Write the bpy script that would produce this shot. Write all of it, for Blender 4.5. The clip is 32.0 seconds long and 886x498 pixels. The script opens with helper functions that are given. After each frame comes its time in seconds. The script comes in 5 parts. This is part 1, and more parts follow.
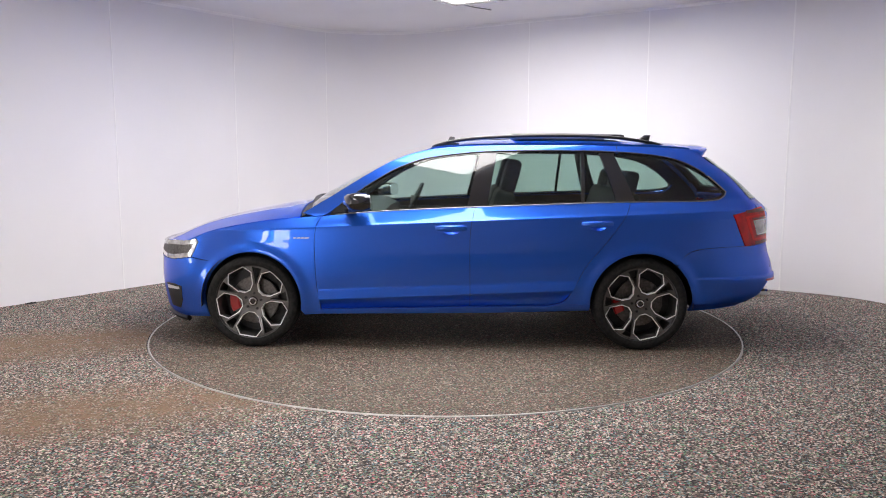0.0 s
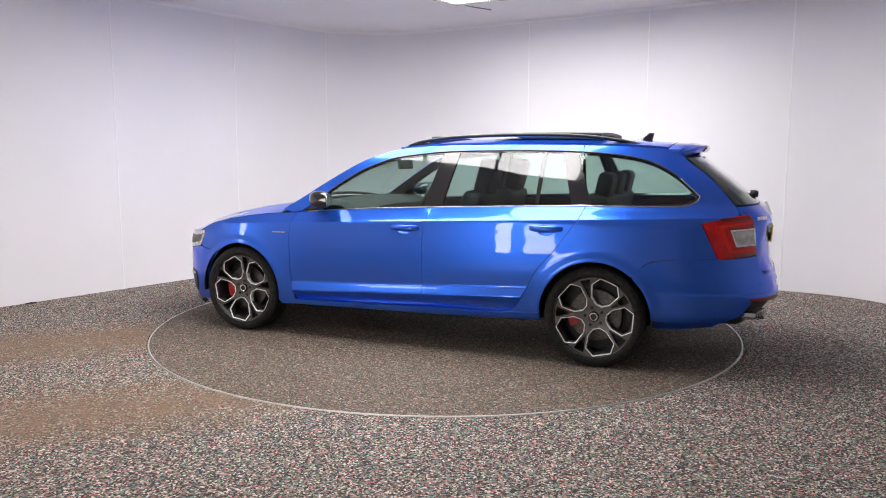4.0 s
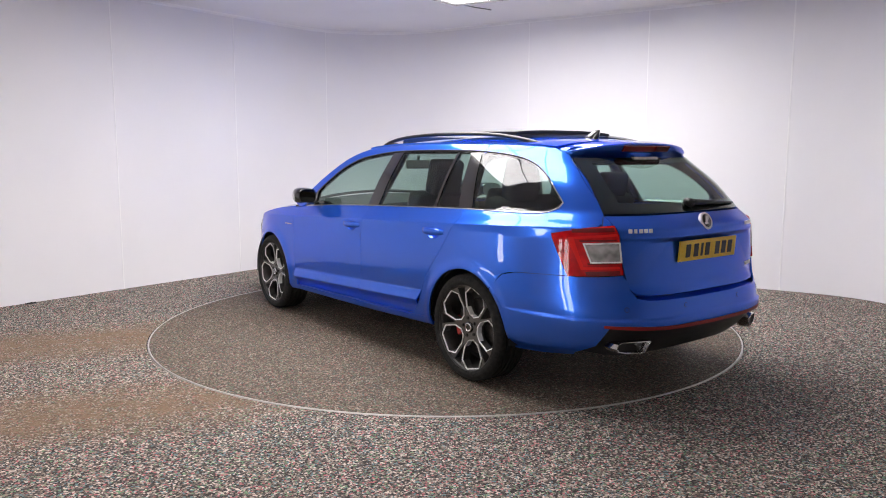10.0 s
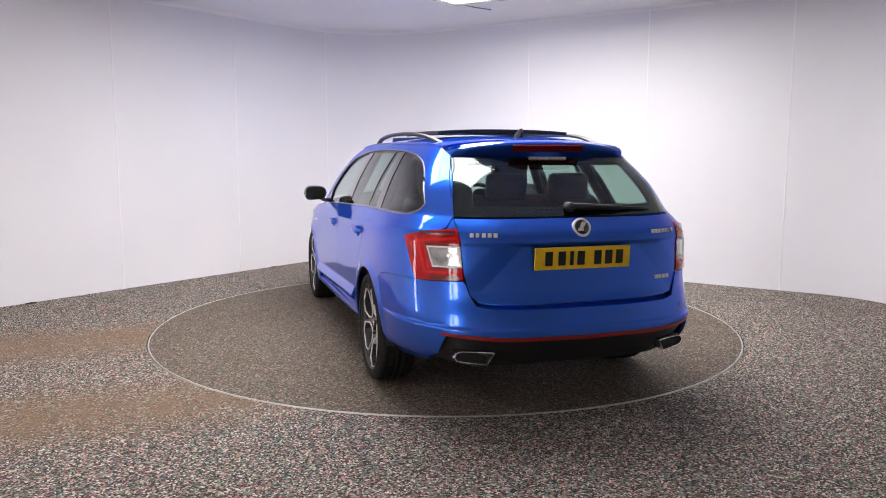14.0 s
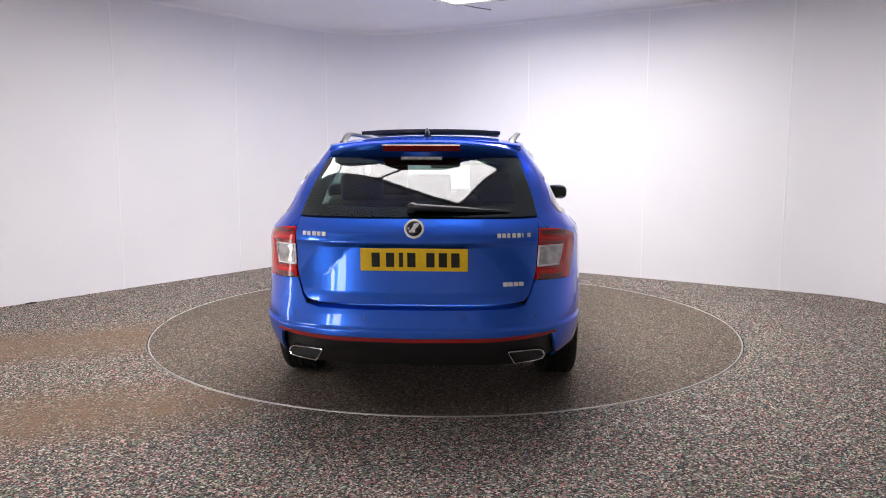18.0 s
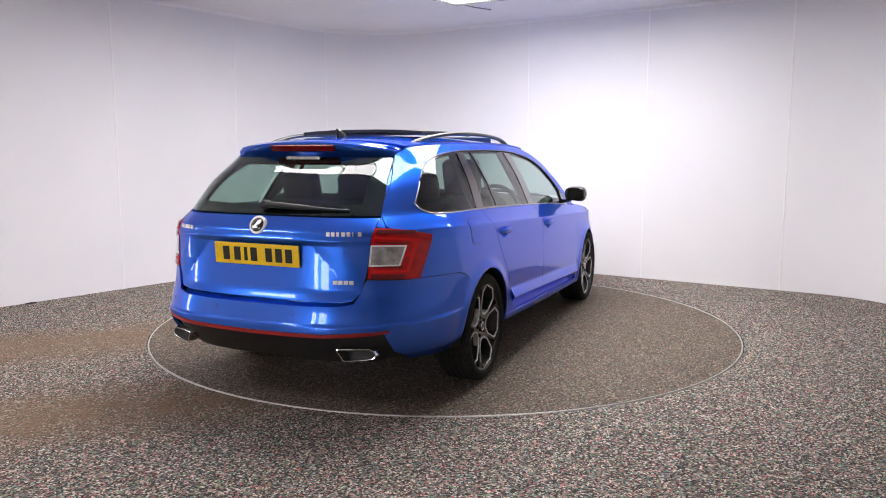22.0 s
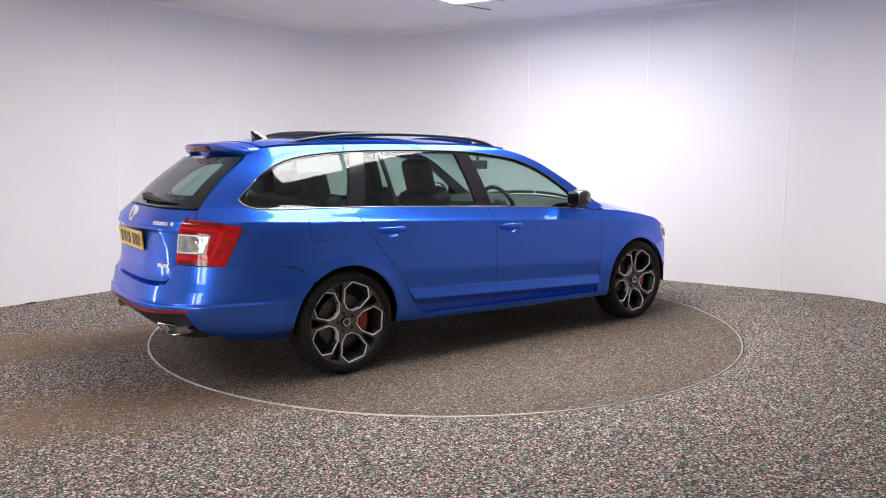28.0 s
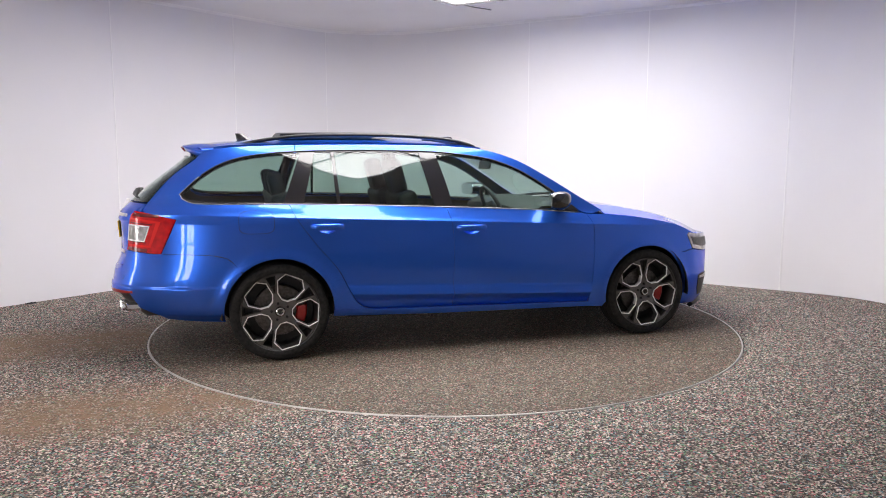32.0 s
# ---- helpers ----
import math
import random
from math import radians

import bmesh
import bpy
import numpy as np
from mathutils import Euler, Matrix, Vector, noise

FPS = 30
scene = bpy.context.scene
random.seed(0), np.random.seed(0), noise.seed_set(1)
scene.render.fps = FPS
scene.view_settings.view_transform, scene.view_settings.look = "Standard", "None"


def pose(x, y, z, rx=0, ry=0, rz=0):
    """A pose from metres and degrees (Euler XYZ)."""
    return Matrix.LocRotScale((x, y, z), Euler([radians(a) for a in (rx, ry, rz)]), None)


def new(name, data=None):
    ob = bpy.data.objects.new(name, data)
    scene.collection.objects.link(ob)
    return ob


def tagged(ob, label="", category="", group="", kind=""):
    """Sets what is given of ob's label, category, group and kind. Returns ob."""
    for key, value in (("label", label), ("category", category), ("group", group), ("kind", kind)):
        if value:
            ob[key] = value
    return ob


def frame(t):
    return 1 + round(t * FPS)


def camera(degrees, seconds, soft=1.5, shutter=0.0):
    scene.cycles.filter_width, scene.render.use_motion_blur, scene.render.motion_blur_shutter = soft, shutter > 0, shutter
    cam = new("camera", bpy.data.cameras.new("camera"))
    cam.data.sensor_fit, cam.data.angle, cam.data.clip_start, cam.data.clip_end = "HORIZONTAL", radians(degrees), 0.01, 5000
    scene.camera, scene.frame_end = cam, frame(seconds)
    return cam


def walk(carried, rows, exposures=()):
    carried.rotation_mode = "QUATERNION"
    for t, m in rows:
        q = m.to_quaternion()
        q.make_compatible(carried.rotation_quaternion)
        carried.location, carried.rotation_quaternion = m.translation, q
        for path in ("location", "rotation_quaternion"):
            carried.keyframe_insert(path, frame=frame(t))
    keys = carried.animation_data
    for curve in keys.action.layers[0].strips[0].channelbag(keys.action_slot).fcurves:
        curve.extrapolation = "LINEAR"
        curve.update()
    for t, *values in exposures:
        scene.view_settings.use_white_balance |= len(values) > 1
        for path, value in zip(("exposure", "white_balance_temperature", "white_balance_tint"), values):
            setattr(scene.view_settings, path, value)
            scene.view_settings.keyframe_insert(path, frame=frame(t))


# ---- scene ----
cam = camera(61.354, 32.0, soft=1.0)
EYE = Matrix.Translation((0.0, -5.940, 1.3366)) @ pose(0, 0, 0, 90 - 7.221, 0, 0.173)
walk(cam, [(0, EYE @ pose(0, 0, 0, 0, 0, 0.073)), (32, EYE @ pose(0, 0, 0, 0, 0, 0.073))])


def table_angle(t):
    """Turn of the turntable in degrees at t seconds."""
    return 177.966 - 5.06324 * t + 0.00205 * (t - 16) ** 2


# ---- world and light ----
world = bpy.data.worlds.new("world")
scene.world = world
world.use_nodes = True
world.node_tree.nodes["Background"].inputs[0].default_value = (0.8, 0.82, 0.85, 1)
world.node_tree.nodes["Background"].inputs[1].default_value = 0.05
PANEL_LIGHT = 6.8
scene.view_settings.exposure = 0.73


# ---- materials ----
def principled(name, color, rough=0.5, metal=0.0, coat=0.0, coat_rough=0.03, spec=0.5):
    m = bpy.data.materials.new(name)
    m.use_nodes = True
    b = m.node_tree.nodes["Principled BSDF"]
    b.inputs["Base Color"].default_value = (*color, 1)
    b.inputs["Roughness"].default_value = rough
    b.inputs["Metallic"].default_value = metal
    b.inputs["Coat Weight"].default_value = coat
    b.inputs["Coat Roughness"].default_value = coat_rough
    b.inputs["Specular IOR Level"].default_value = spec
    return m


def node(m, kind, **values):
    n = m.node_tree.nodes.new(kind)
    for key, value in values.items():
        n.inputs[key.replace("_", " ")].default_value = value
    return n


def wire(m, a, out, b, into):
    m.node_tree.links.new(a.outputs[out], b.inputs[into])


def grain(m, scale, low, high, bump=0.0, rough=None, detail=4.0, dist=0.01):
    """Noise between two colours on the base, with fine relief and uneven gloss."""
    b = m.node_tree.nodes["Principled BSDF"]
    co = node(m, "ShaderNodeTexCoord")
    no = node(m, "ShaderNodeTexNoise", Scale=scale, Detail=detail)
    wire(m, co, "Object", no, "Vector")
    ra = node(m, "ShaderNodeValToRGB")
    ra.color_ramp.elements[0].position, ra.color_ramp.elements[1].position = 0.3, 0.7
    ra.color_ramp.elements[0].color, ra.color_ramp.elements[1].color = (*low, 1), (*high, 1)
    wire(m, no, "Fac", ra, "Fac")
    wire(m, ra, "Color", b, "Base Color")
    if bump:
        bu = node(m, "ShaderNodeBump", Strength=bump, Distance=dist)
        wire(m, no, "Fac", bu, "Height")
        wire(m, bu, "Normal", b, "Normal")
    if rough:
        mr = node(m, "ShaderNodeMapRange", To_Min=rough[0], To_Max=rough[1])
        wire(m, no, "Fac", mr, "Value")
        wire(m, mr, "Result", b, "Roughness")
    return m


def car_paint():
    m = principled("car_paint", (0.016, 0.12, 0.74), 0.30, 0.78, 1.0, 0.02, 0.0)
    m.node_tree.nodes["Principled BSDF"].inputs["Specular Tint"].default_value = (0.06, 0.22, 1.0, 1)
    m.node_tree.nodes["Principled BSDF"].inputs["Coat IOR"].default_value = 1.5
    b = m.node_tree.nodes["Principled BSDF"]
    co = node(m, "ShaderNodeTexCoord")
    vo = node(m, "ShaderNodeTexVoronoi", Scale=1400.0)
    wire(m, co, "Object", vo, "Vector")
    ra = node(m, "ShaderNodeValToRGB")
    ra.color_ramp.elements[0].color, ra.color_ramp.elements[1].color = (0.021, 0.120, 0.62, 1), (0.034, 0.160, 0.80, 1)
    wire(m, vo, "Color", ra, "Fac")
    wire(m, ra, "Color", b, "Base Color")
    no = node(m, "ShaderNodeTexNoise", Scale=14.0, Detail=2.0)
    wire(m, co, "Object", no, "Vector")
    bu = node(m, "ShaderNodeBump", Strength=0.012, Distance=0.02)
    wire(m, no, "Fac", bu, "Height")
    wire(m, bu, "Normal", b, "Coat Normal")
    return m


def glass(name, tint):
    m = bpy.data.materials.new(name)
    m.use_nodes = True
    nt = m.node_tree
    nt.nodes.remove(nt.nodes["Principled BSDF"])
    tr = node(m, "ShaderNodeBsdfTransparent", Color=(*tint, 1))
    gl = node(m, "ShaderNodeBsdfGlossy", Color=(1, 1, 1, 1), Roughness=0.01)
    lw = node(m, "ShaderNodeLayerWeight", Blend=0.5)
    po = node(m, "ShaderNodeMath")
    po.operation, po.inputs[1].default_value = "POWER", 5.0
    wire(m, lw, "Facing", po, 0)
    fr = node(m, "ShaderNodeMapRange", To_Min=0.065, To_Max=1.0)
    wire(m, po, "Value", fr, "Value")
    mi = node(m, "ShaderNodeMixShader")
    wire(m, fr, "Result", mi, 0)
    nt.links.new(tr.outputs[0], mi.inputs[1])
    nt.links.new(gl.outputs[0], mi.inputs[2])
    nt.links.new(mi.outputs[0], nt.nodes["Material Output"].inputs[0])
    return m


def granules(name, tint, tracks, dust, soil):
    """Bonded rubber and stone granules, about 7 mm, with two brown wheel tracks or an even film of dust."""
    m = principled(name, (0.1, 0.1, 0.1), 0.75, spec=0.3)
    b = m.node_tree.nodes["Principled BSDF"]
    co = node(m, "ShaderNodeTexCoord")
    vo = node(m, "ShaderNodeTexVoronoi", Scale=120.0, Randomness=1.0)
    wire(m, co, "Object", vo, "Vector")
    sp = node(m, "ShaderNodeSeparateColor")
    wire(m, vo, "Color", sp, 0)
    ra = node(m, "ShaderNodeValToRGB")
    el = ra.color_ramp.elements
    ra.color_ramp.interpolation = "CONSTANT"
    cells = [(0.0, (0.016, 0.015, 0.016)), (0.24, (0.050, 0.047, 0.046)), (0.42, (0.115, 0.104, 0.096)), (0.56, (0.23, 0.19, 0.155)),
             (0.67, (0.40, 0.35, 0.31)), (0.76, (0.11, 0.20, 0.22)), (0.83, (0.58, 0.53, 0.48)), (0.90, (0.40, 0.13, 0.15)), (0.95, (0.13, 0.27, 0.15))]
    el[0].color = (*cells[0][1], 1)
    el[1].position, el[1].color = cells[1][0], (*cells[1][1], 1)
    for p, c in cells[2:]:
        el.new(p).color = (*c, 1)
    wire(m, sp, 0, ra, "Fac")
    # brown dirt: along two wheel tracks that lead to the turntable, broken up by noise
    no = node(m, "ShaderNodeTexNoise", Scale=1.7, Detail=7.0, Roughness=0.68)
    wire(m, co, "Object", no, "Vector")
    mp = node(m, "ShaderNodeMapping", Rotation=(0, 0, radians(-23.0)))
    wire(m, co, "Object", mp, "Vector")
    xyz = node(m, "ShaderNodeSeparateXYZ")
    wire(m, mp, "Vector", xyz, 0)
    wob = node(m, "ShaderNodeMath")
    wob.operation, wob.inputs[1].default_value = "MULTIPLY_ADD", 0.55
    wire(m, no, "Fac", wob, 0)
    wire(m, xyz, "Y", wob, 2)
    across = node(m, "ShaderNodeMapRange", From_Min=-1.725, From_Max=2.275)
    wire(m, wob, "Value", across, "Value")
    band = node(m, "ShaderNodeValToRGB")
    el = band.color_ramp.elements
    stops = [(0.03, 0.0), (0.15, 1.0), (0.23, 0.8), (0.31, 0.16), (0.44, 0.12), (0.53, 0.85), (0.63, 1.0), (0.74, 0.0)]
    el[0].position, el[0].color = stops[0][0], (0, 0, 0, 1)
    el[1].position, el[1].color = stops[1][0], (1, 1, 1, 1)
    for p, v in stops[2:]:
        el.new(p).color = (v, v, v, 1)
    wire(m, across, "Result", band, "Fac")
    along = node(m, "ShaderNodeMapRange", From_Min=-0.9, From_Max=-1.9)
    wire(m, xyz, "X", along, "Value")
    mul = node(m, "ShaderNodeMath")
    mul.operation = "MULTIPLY"
    wire(m, band, "Color", mul, 0)
    wire(m, along, "Result", mul, 1)
    blot = node(m, "ShaderNodeMapRange", From_Min=0.30, From_Max=0.62, To_Min=0.35, To_Max=1.0)
    fine = node(m, "ShaderNodeTexNoise", Scale=9.0, Detail=5.0, Roughness=0.7)
    wire(m, co, "Object", fine, "Vector")
    wire(m, fine, "Fac", blot, "Value")
    amount = node(m, "ShaderNodeMath")
    amount.operation, amount.inputs[1].default_value, amount.inputs[2].default_value = "MULTIPLY_ADD", tracks, dust
    wire(m, mul, "Value", amount, 0)
    worn = node(m, "ShaderNodeMath")
    worn.operation = "MULTIPLY"
    wire(m, amount, "Value", worn, 0)
    wire(m, blot, "Result", worn, 1)
    mu = node(m, "ShaderNodeMix")
    mu.data_type, mu.blend_type = "RGBA", "MULTIPLY"
    mu.inputs[0].default_value = 1.0
    mu.inputs[7].default_value = (*tint, 1)
    m.node_tree.links.new(ra.outputs[0], mu.inputs[6])
    di = node(m, "ShaderNodeMix")
    di.data_type = "RGBA"
    di.inputs[7].default_value = (*soil, 1)
    wire(m, worn, "Value", di, 0)
    m.node_tree.links.new(mu.outputs[2], di.inputs[6])
    m.node_tree.links.new(di.outputs[2], b.inputs["Base Color"])
    bu = node(m, "ShaderNodeBump", Strength=0.8, Distance=0.004)
    bu.invert = True
    wire(m, vo, "Distance", bu, "Height")
    wire(m, bu, "Normal", b, "Normal")
    return m


def glow(name, color, strength):
    m = bpy.data.materials.new(name)
    m.use_nodes = True
    nt = m.node_tree
    nt.nodes.remove(nt.nodes["Principled BSDF"])
    em = node(m, "ShaderNodeEmission", Color=(*color, 1), Strength=strength)
    nt.links.new(em.outputs[0], nt.nodes["Material Output"].inputs[0])
    return m


PAINT = car_paint()
GLASS = glass("tinted_glass", (0.64, 0.78, 0.73))
DARK_GLASS = glass("privacy_glass", (0.50, 0.64, 0.585))
BLACK = grain(principled("black_plastic", (0.012, 0.012, 0.013), 0.45), 60, (0.009, 0.009, 0.010), (0.018, 0.018, 0.019), 0.05, (0.35, 0.55))
SATIN_BLACK = grain(principled("satin_black", (0.010, 0.010, 0.011), 0.3, spec=0.3), 40, (0.008, 0.008, 0.009), (0.014, 0.013, 0.013), 0.0, (0.26, 0.36))
GLOSS_BLACK = principled("gloss_black", (0.008, 0.008, 0.009), 0.12, 0, 1.0)
TRIM = grain(principled("interior_trim", (0.02, 0.02, 0.021), 0.7), 90, (0.014, 0.014, 0.015), (0.03, 0.03, 0.031), 0.2)
SEAT = grain(principled("seat_leather", (0.02, 0.02, 0.022), 0.5), 140, (0.014, 0.014, 0.016), (0.032, 0.032, 0.034), 0.25, (0.4, 0.6))
RUBBER = grain(principled("tyre_rubber", (0.012, 0.012, 0.012), 0.8, spec=0.15), 45, (0.016, 0.016, 0.016), (0.034, 0.033, 0.031), 0.1, (0.7, 0.9))
CHROME = principled("chrome", (0.75, 0.75, 0.76), 0.12, 1.0)
SOFT_CHROME = principled("satin_chrome", (0.42, 0.42, 0.43), 0.28, 1.0)
DARK_CHROME = principled("dark_chrome", (0.10, 0.10, 0.105), 0.3, 0.8)
POLISHED = principled("polished_alloy", (0.90, 0.89, 0.88), 0.28, 0.12)
ALLOY = grain(principled("anthracite_alloy", (0.13, 0.125, 0.12), 0.3, 0.7, 0.5), 300, (0.11, 0.106, 0.103), (0.15, 0.145, 0.14), 0.02, (0.26, 0.36))
BARREL = grain(principled("dark_barrel", (0.07, 0.067, 0.064), 0.4, 0.6), 200, (0.055, 0.053, 0.051), (0.085, 0.082, 0.08), 0.02, (0.35, 0.5))
STEEL = grain(principled("brake_steel", (0.2, 0.19, 0.18), 0.4, 1.0), 60, (0.08, 0.075, 0.07), (0.16, 0.15, 0.145), 0.05, (0.3, 0.5))
RED = principled("caliper_red", (0.40, 0.008, 0.009), 0.35, 0, 0.5)
RED_LENS = grain(principled("red_lens", (0.5, 0.003, 0.005), 0.05, 0, 0.0, spec=0.45), 22, (0.46, 0.003, 0.006), (0.74, 0.008, 0.011), 0.06, None, 1.0)
STRIP_RED = principled("strip_red", (0.30, 0.006, 0.008), 0.3, 0, 0.3)
DARK_RED = principled("reflector_red", (0.16, 0.004, 0.006), 0.2, 0, 0.5)
BRIGHT_RED = principled("guide_red", (0.86, 0.016, 0.014), 0.08, 0, 0.0, spec=0.4)
CLEAR_LENS = grain(principled("clear_lens", (0.4, 0.38, 0.37), 0.12, 0.4, 1.0), 26, (0.30, 0.29, 0.28), (0.66, 0.63, 0.61), 0.3, None, 1.0)
HEAD_LENS = grain(principled("headlamp_lens", (0.6, 0.58, 0.56), 0.12, 0.5, 1.0), 26, (0.42, 0.42, 0.42), (0.74, 0.73, 0.72), 0.2, None, 1.0)
YELLOW = grain(principled("plate_yellow", (0.92, 0.6, 0.01), 0.35, 0, 0.3), 50, (0.88, 0.56, 0.010), (0.96, 0.64, 0.014))
MIRROR = principled("mirror_silver", (0.5, 0.52, 0.53), 0.03, 1.0)
INK = principled("plate_ink", (0.012, 0.011, 0.01), 0.4)
WALL = grain(principled("wall_board", (0.78, 0.77, 0.785), 0.42), 0.8, (0.845, 0.835, 0.85), (0.885, 0.873, 0.888), 0.03, (0.6, 0.75))
CEILING = grain(principled("ceiling_board", (0.72, 0.72, 0.74), 0.6), 1.1, (0.83, 0.82, 0.84), (0.87, 0.86, 0.88), 0.03)
# wall board with shade put into its colour, for the unseen right side
DIM_WALL = grain(principled("dim_wall", (0.53, 0.53, 0.54), 0.6), 0.8, (0.50, 0.50, 0.51), (0.57, 0.57, 0.58), 0.03)
SEAM = principled("seam_strip", (0.96, 0.955, 0.955), 0.4)
DIRT = principled("seam_shadow_gap", (0.25, 0.24, 0.24), 0.7)
FLOOR = granules("bonded_granules", (1.24, 1.18, 1.13), 0.85, 0.06, (0.20, 0.124, 0.068))
DISC = granules("bonded_granules_worn", (0.92, 0.86, 0.79), 0.0, 0.58, (0.138, 0.100, 0.064))
RING = grain(principled("ring_alloy", (0.55, 0.54, 0.5), 0.4, 0.8), 30, (0.45, 0.44, 0.4), (0.62, 0.6, 0.56), 0.05)
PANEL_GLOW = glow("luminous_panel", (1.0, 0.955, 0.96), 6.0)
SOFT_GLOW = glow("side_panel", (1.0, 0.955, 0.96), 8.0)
LAMP_GLOW = glow("luminous_ceiling", (1.0, 0.955, 0.96), PANEL_LIGHT)


# ---- mesh helpers ----
def mesh_of(name, verts, faces, mats, smooth=True, normals=None, flat=(), slots=None):
    me = bpy.data.meshes.new(name)
    me.from_pydata([tuple(v) for v in verts], [], faces)
    for m in mats if isinstance(mats, (list, tuple)) else [mats]:
        me.materials.append(m)
    me.polygons.foreach_set("use_smooth", [smooth] * len(me.polygons))
    if slots is not None:
        me.polygons.foreach_set("material_index", slots)
    me.update()
    if normals is not None:
        skirt = set(flat)
        me.polygons.foreach_set("use_smooth", [i not in skirt for i in range(len(me.polygons))])
        loops = []
        for p in me.polygons:
            for v in p.vertices:
                loops.append(tuple(p.normal) if p.index in skirt else tuple(normals[v]))
        me.normals_split_custom_set(loops)
    return me


def thing(name, label, category, m=None, group="", kind=""):
    ob = tagged(new(name), label, category, group, kind)
    if m is not None:
        ob.matrix_world = m
    return ob


def child(name, me, parent, label=""):
    ob = new(name, me)
    ob.parent = parent
    if label:
        ob["label"] = label
    return ob


def part(name, bm, material, parent, label="", smooth=False):
    me = bpy.data.meshes.new(name)
    bm.to_mesh(me)
    bm.free()
    for m in material if isinstance(material, (list, tuple)) else [material]:
        me.materials.append(m)
    me.polygons.foreach_set("use_smooth", [smooth] * len(me.polygons))
    return child(name, me, parent, label)


def smooth_line(points, n):
    """Catmull-Rom samples through points of any dimension."""
    p = np.array(points, float)
    p = np.vstack([2 * p[0] - p[1], p, 2 * p[-1] - p[-2]])
    out = []
    for u in np.linspace(0, len(p) - 3 - 1e-9, n):
        i = int(u)
        t = u - i
        a, b, c, d = p[i:i + 4]
        out.append(0.5 * (2 * b + (c - a) * t + (2 * a - 5 * b + 4 * c - d) * t * t + (3 * b - a - 3 * c + d) * t ** 3))
    return np.array(out)


def graph(points):
    """A smooth function through points (x, y), x rising, held beyond its ends; monotone between points."""
    xs, ys = np.array([p[0] for p in points], float), np.array([p[1] for p in points], float)
    h, s = np.diff(xs), np.diff(ys) / np.diff(xs)
    m = np.concatenate([[s[0]], np.where(s[1:] * s[:-1] > 0, 2 * s[1:] * s[:-1] / (s[1:] + s[:-1] + 1e-12), 0), [s[-1]]])

    def f(x):
        x = min(max(x, xs[0]), xs[-1])
        i = min(int(np.searchsorted(xs, x, side="right")) - 1, len(h) - 1)
        t = (x - xs[i]) / h[i]
        return float((1 + 2 * t) * (1 - t) ** 2 * ys[i] + t * (1 - t) ** 2 * h[i] * m[i] + t * t * (3 - 2 * t) * ys[i + 1] + t * t * (t - 1) * h[i] * m[i + 1])
    return f


def step(a, b, x):
    t = min(max((x - a) / (b - a), 0), 1)
    return t * t * (3 - 2 * t)


def densify(loop, gap):
    out = []
    for a, b in zip(loop, loop[1:] + loop[:1]):
        n = max(1, int(math.hypot(b[0] - a[0], b[1] - a[1]) / gap))
        out += [(a[0] + (b[0] - a[0]) * i / n, a[1] + (b[1] - a[1]) * i / n) for i in range(n)]
    return out


def inside(x, y, px, py):
    hit = False
    n = len(px)
    j = n - 1
    for i in range(n):
        if (py[i] > y) != (py[j] > y) and x < (px[j] - px[i]) * (y - py[i]) / (py[j] - py[i]) + px[i]:
            hit = not hit
        j = i
    return hit


def fill(loop, gap, holes=(), creases=()):
    """Triangles over a flat outline: rim points, inner points, faces, rims (lists of indices)."""
    from mathutils.geometry import delaunay_2d_cdt
    loops = [densify([tuple(p) for p in l], gap) for l in (loop, *holes)]
    pts, edges, rims = [], [], []
    for l in loops:
        k = len(pts)
        pts += l
        rims.append([k + i for i in range(len(l))])
        edges += [(k + i, k + (i + 1) % len(l)) for i in range(len(l))]
    px, py = [p[0] for p in loops[0]], [p[1] for p in loops[0]]
    rim = np.array(pts)
    nx, ny = int((max(px) - min(px)) / gap) + 1, int((max(py) - min(py)) / gap) + 1
    for i in range(nx + 1):
        for j in range(ny + 1):
            x, y = min(px) + (i + 0.5 * (j % 2)) * gap, min(py) + j * gap * 0.9
            if any(abs(y - c) < 0.5 * gap for c in creases):
                continue
            if inside(x, y, px, py) and ((rim[:, 0] - x) ** 2 + (rim[:, 1] - y) ** 2).min() > (0.55 * gap) ** 2:
                if not any(inside(x, y, [q[0] for q in l], [q[1] for q in l]) for l in loops[1:]):
                    pts.append((x, y))
    for c in creases:
        for i in range(nx + 1):
            x = min(px) + i * gap
            if inside(x, c, px, py) and ((rim[:, 0] - x) ** 2 + (rim[:, 1] - c) ** 2).min() > (0.2 * gap) ** 2:
                if not any(inside(x, c, [q[0] for q in l], [q[1] for q in l]) for l in loops[1:]):
                    pts.append((x, c))
    vs, _, fs, vo, _, _ = delaunay_2d_cdt([Vector(p) for p in pts], edges, [], 0, 1e-6)
    back = {}
    for i, o in enumerate(vo):
        for k in o:
            back[k] = i
    faces = []
    for f in fs:
        if len(set(f)) < 3:
            continue
        cx, cy = sum(vs[i][0] for i in f) / 3, sum(vs[i][1] for i in f) / 3
        if inside(cx, cy, px, py) and not any(inside(cx, cy, [q[0] for q in l], [q[1] for q in l]) for l in loops[1:]):
            faces.append(tuple(f))
    clean = []
    for r in rims:
        ids = [back[i] for i in r]
        clean.append([q for k, q in enumerate(ids) if q != ids[k - 1]])
    return [tuple(v) for v in vs], faces, clean


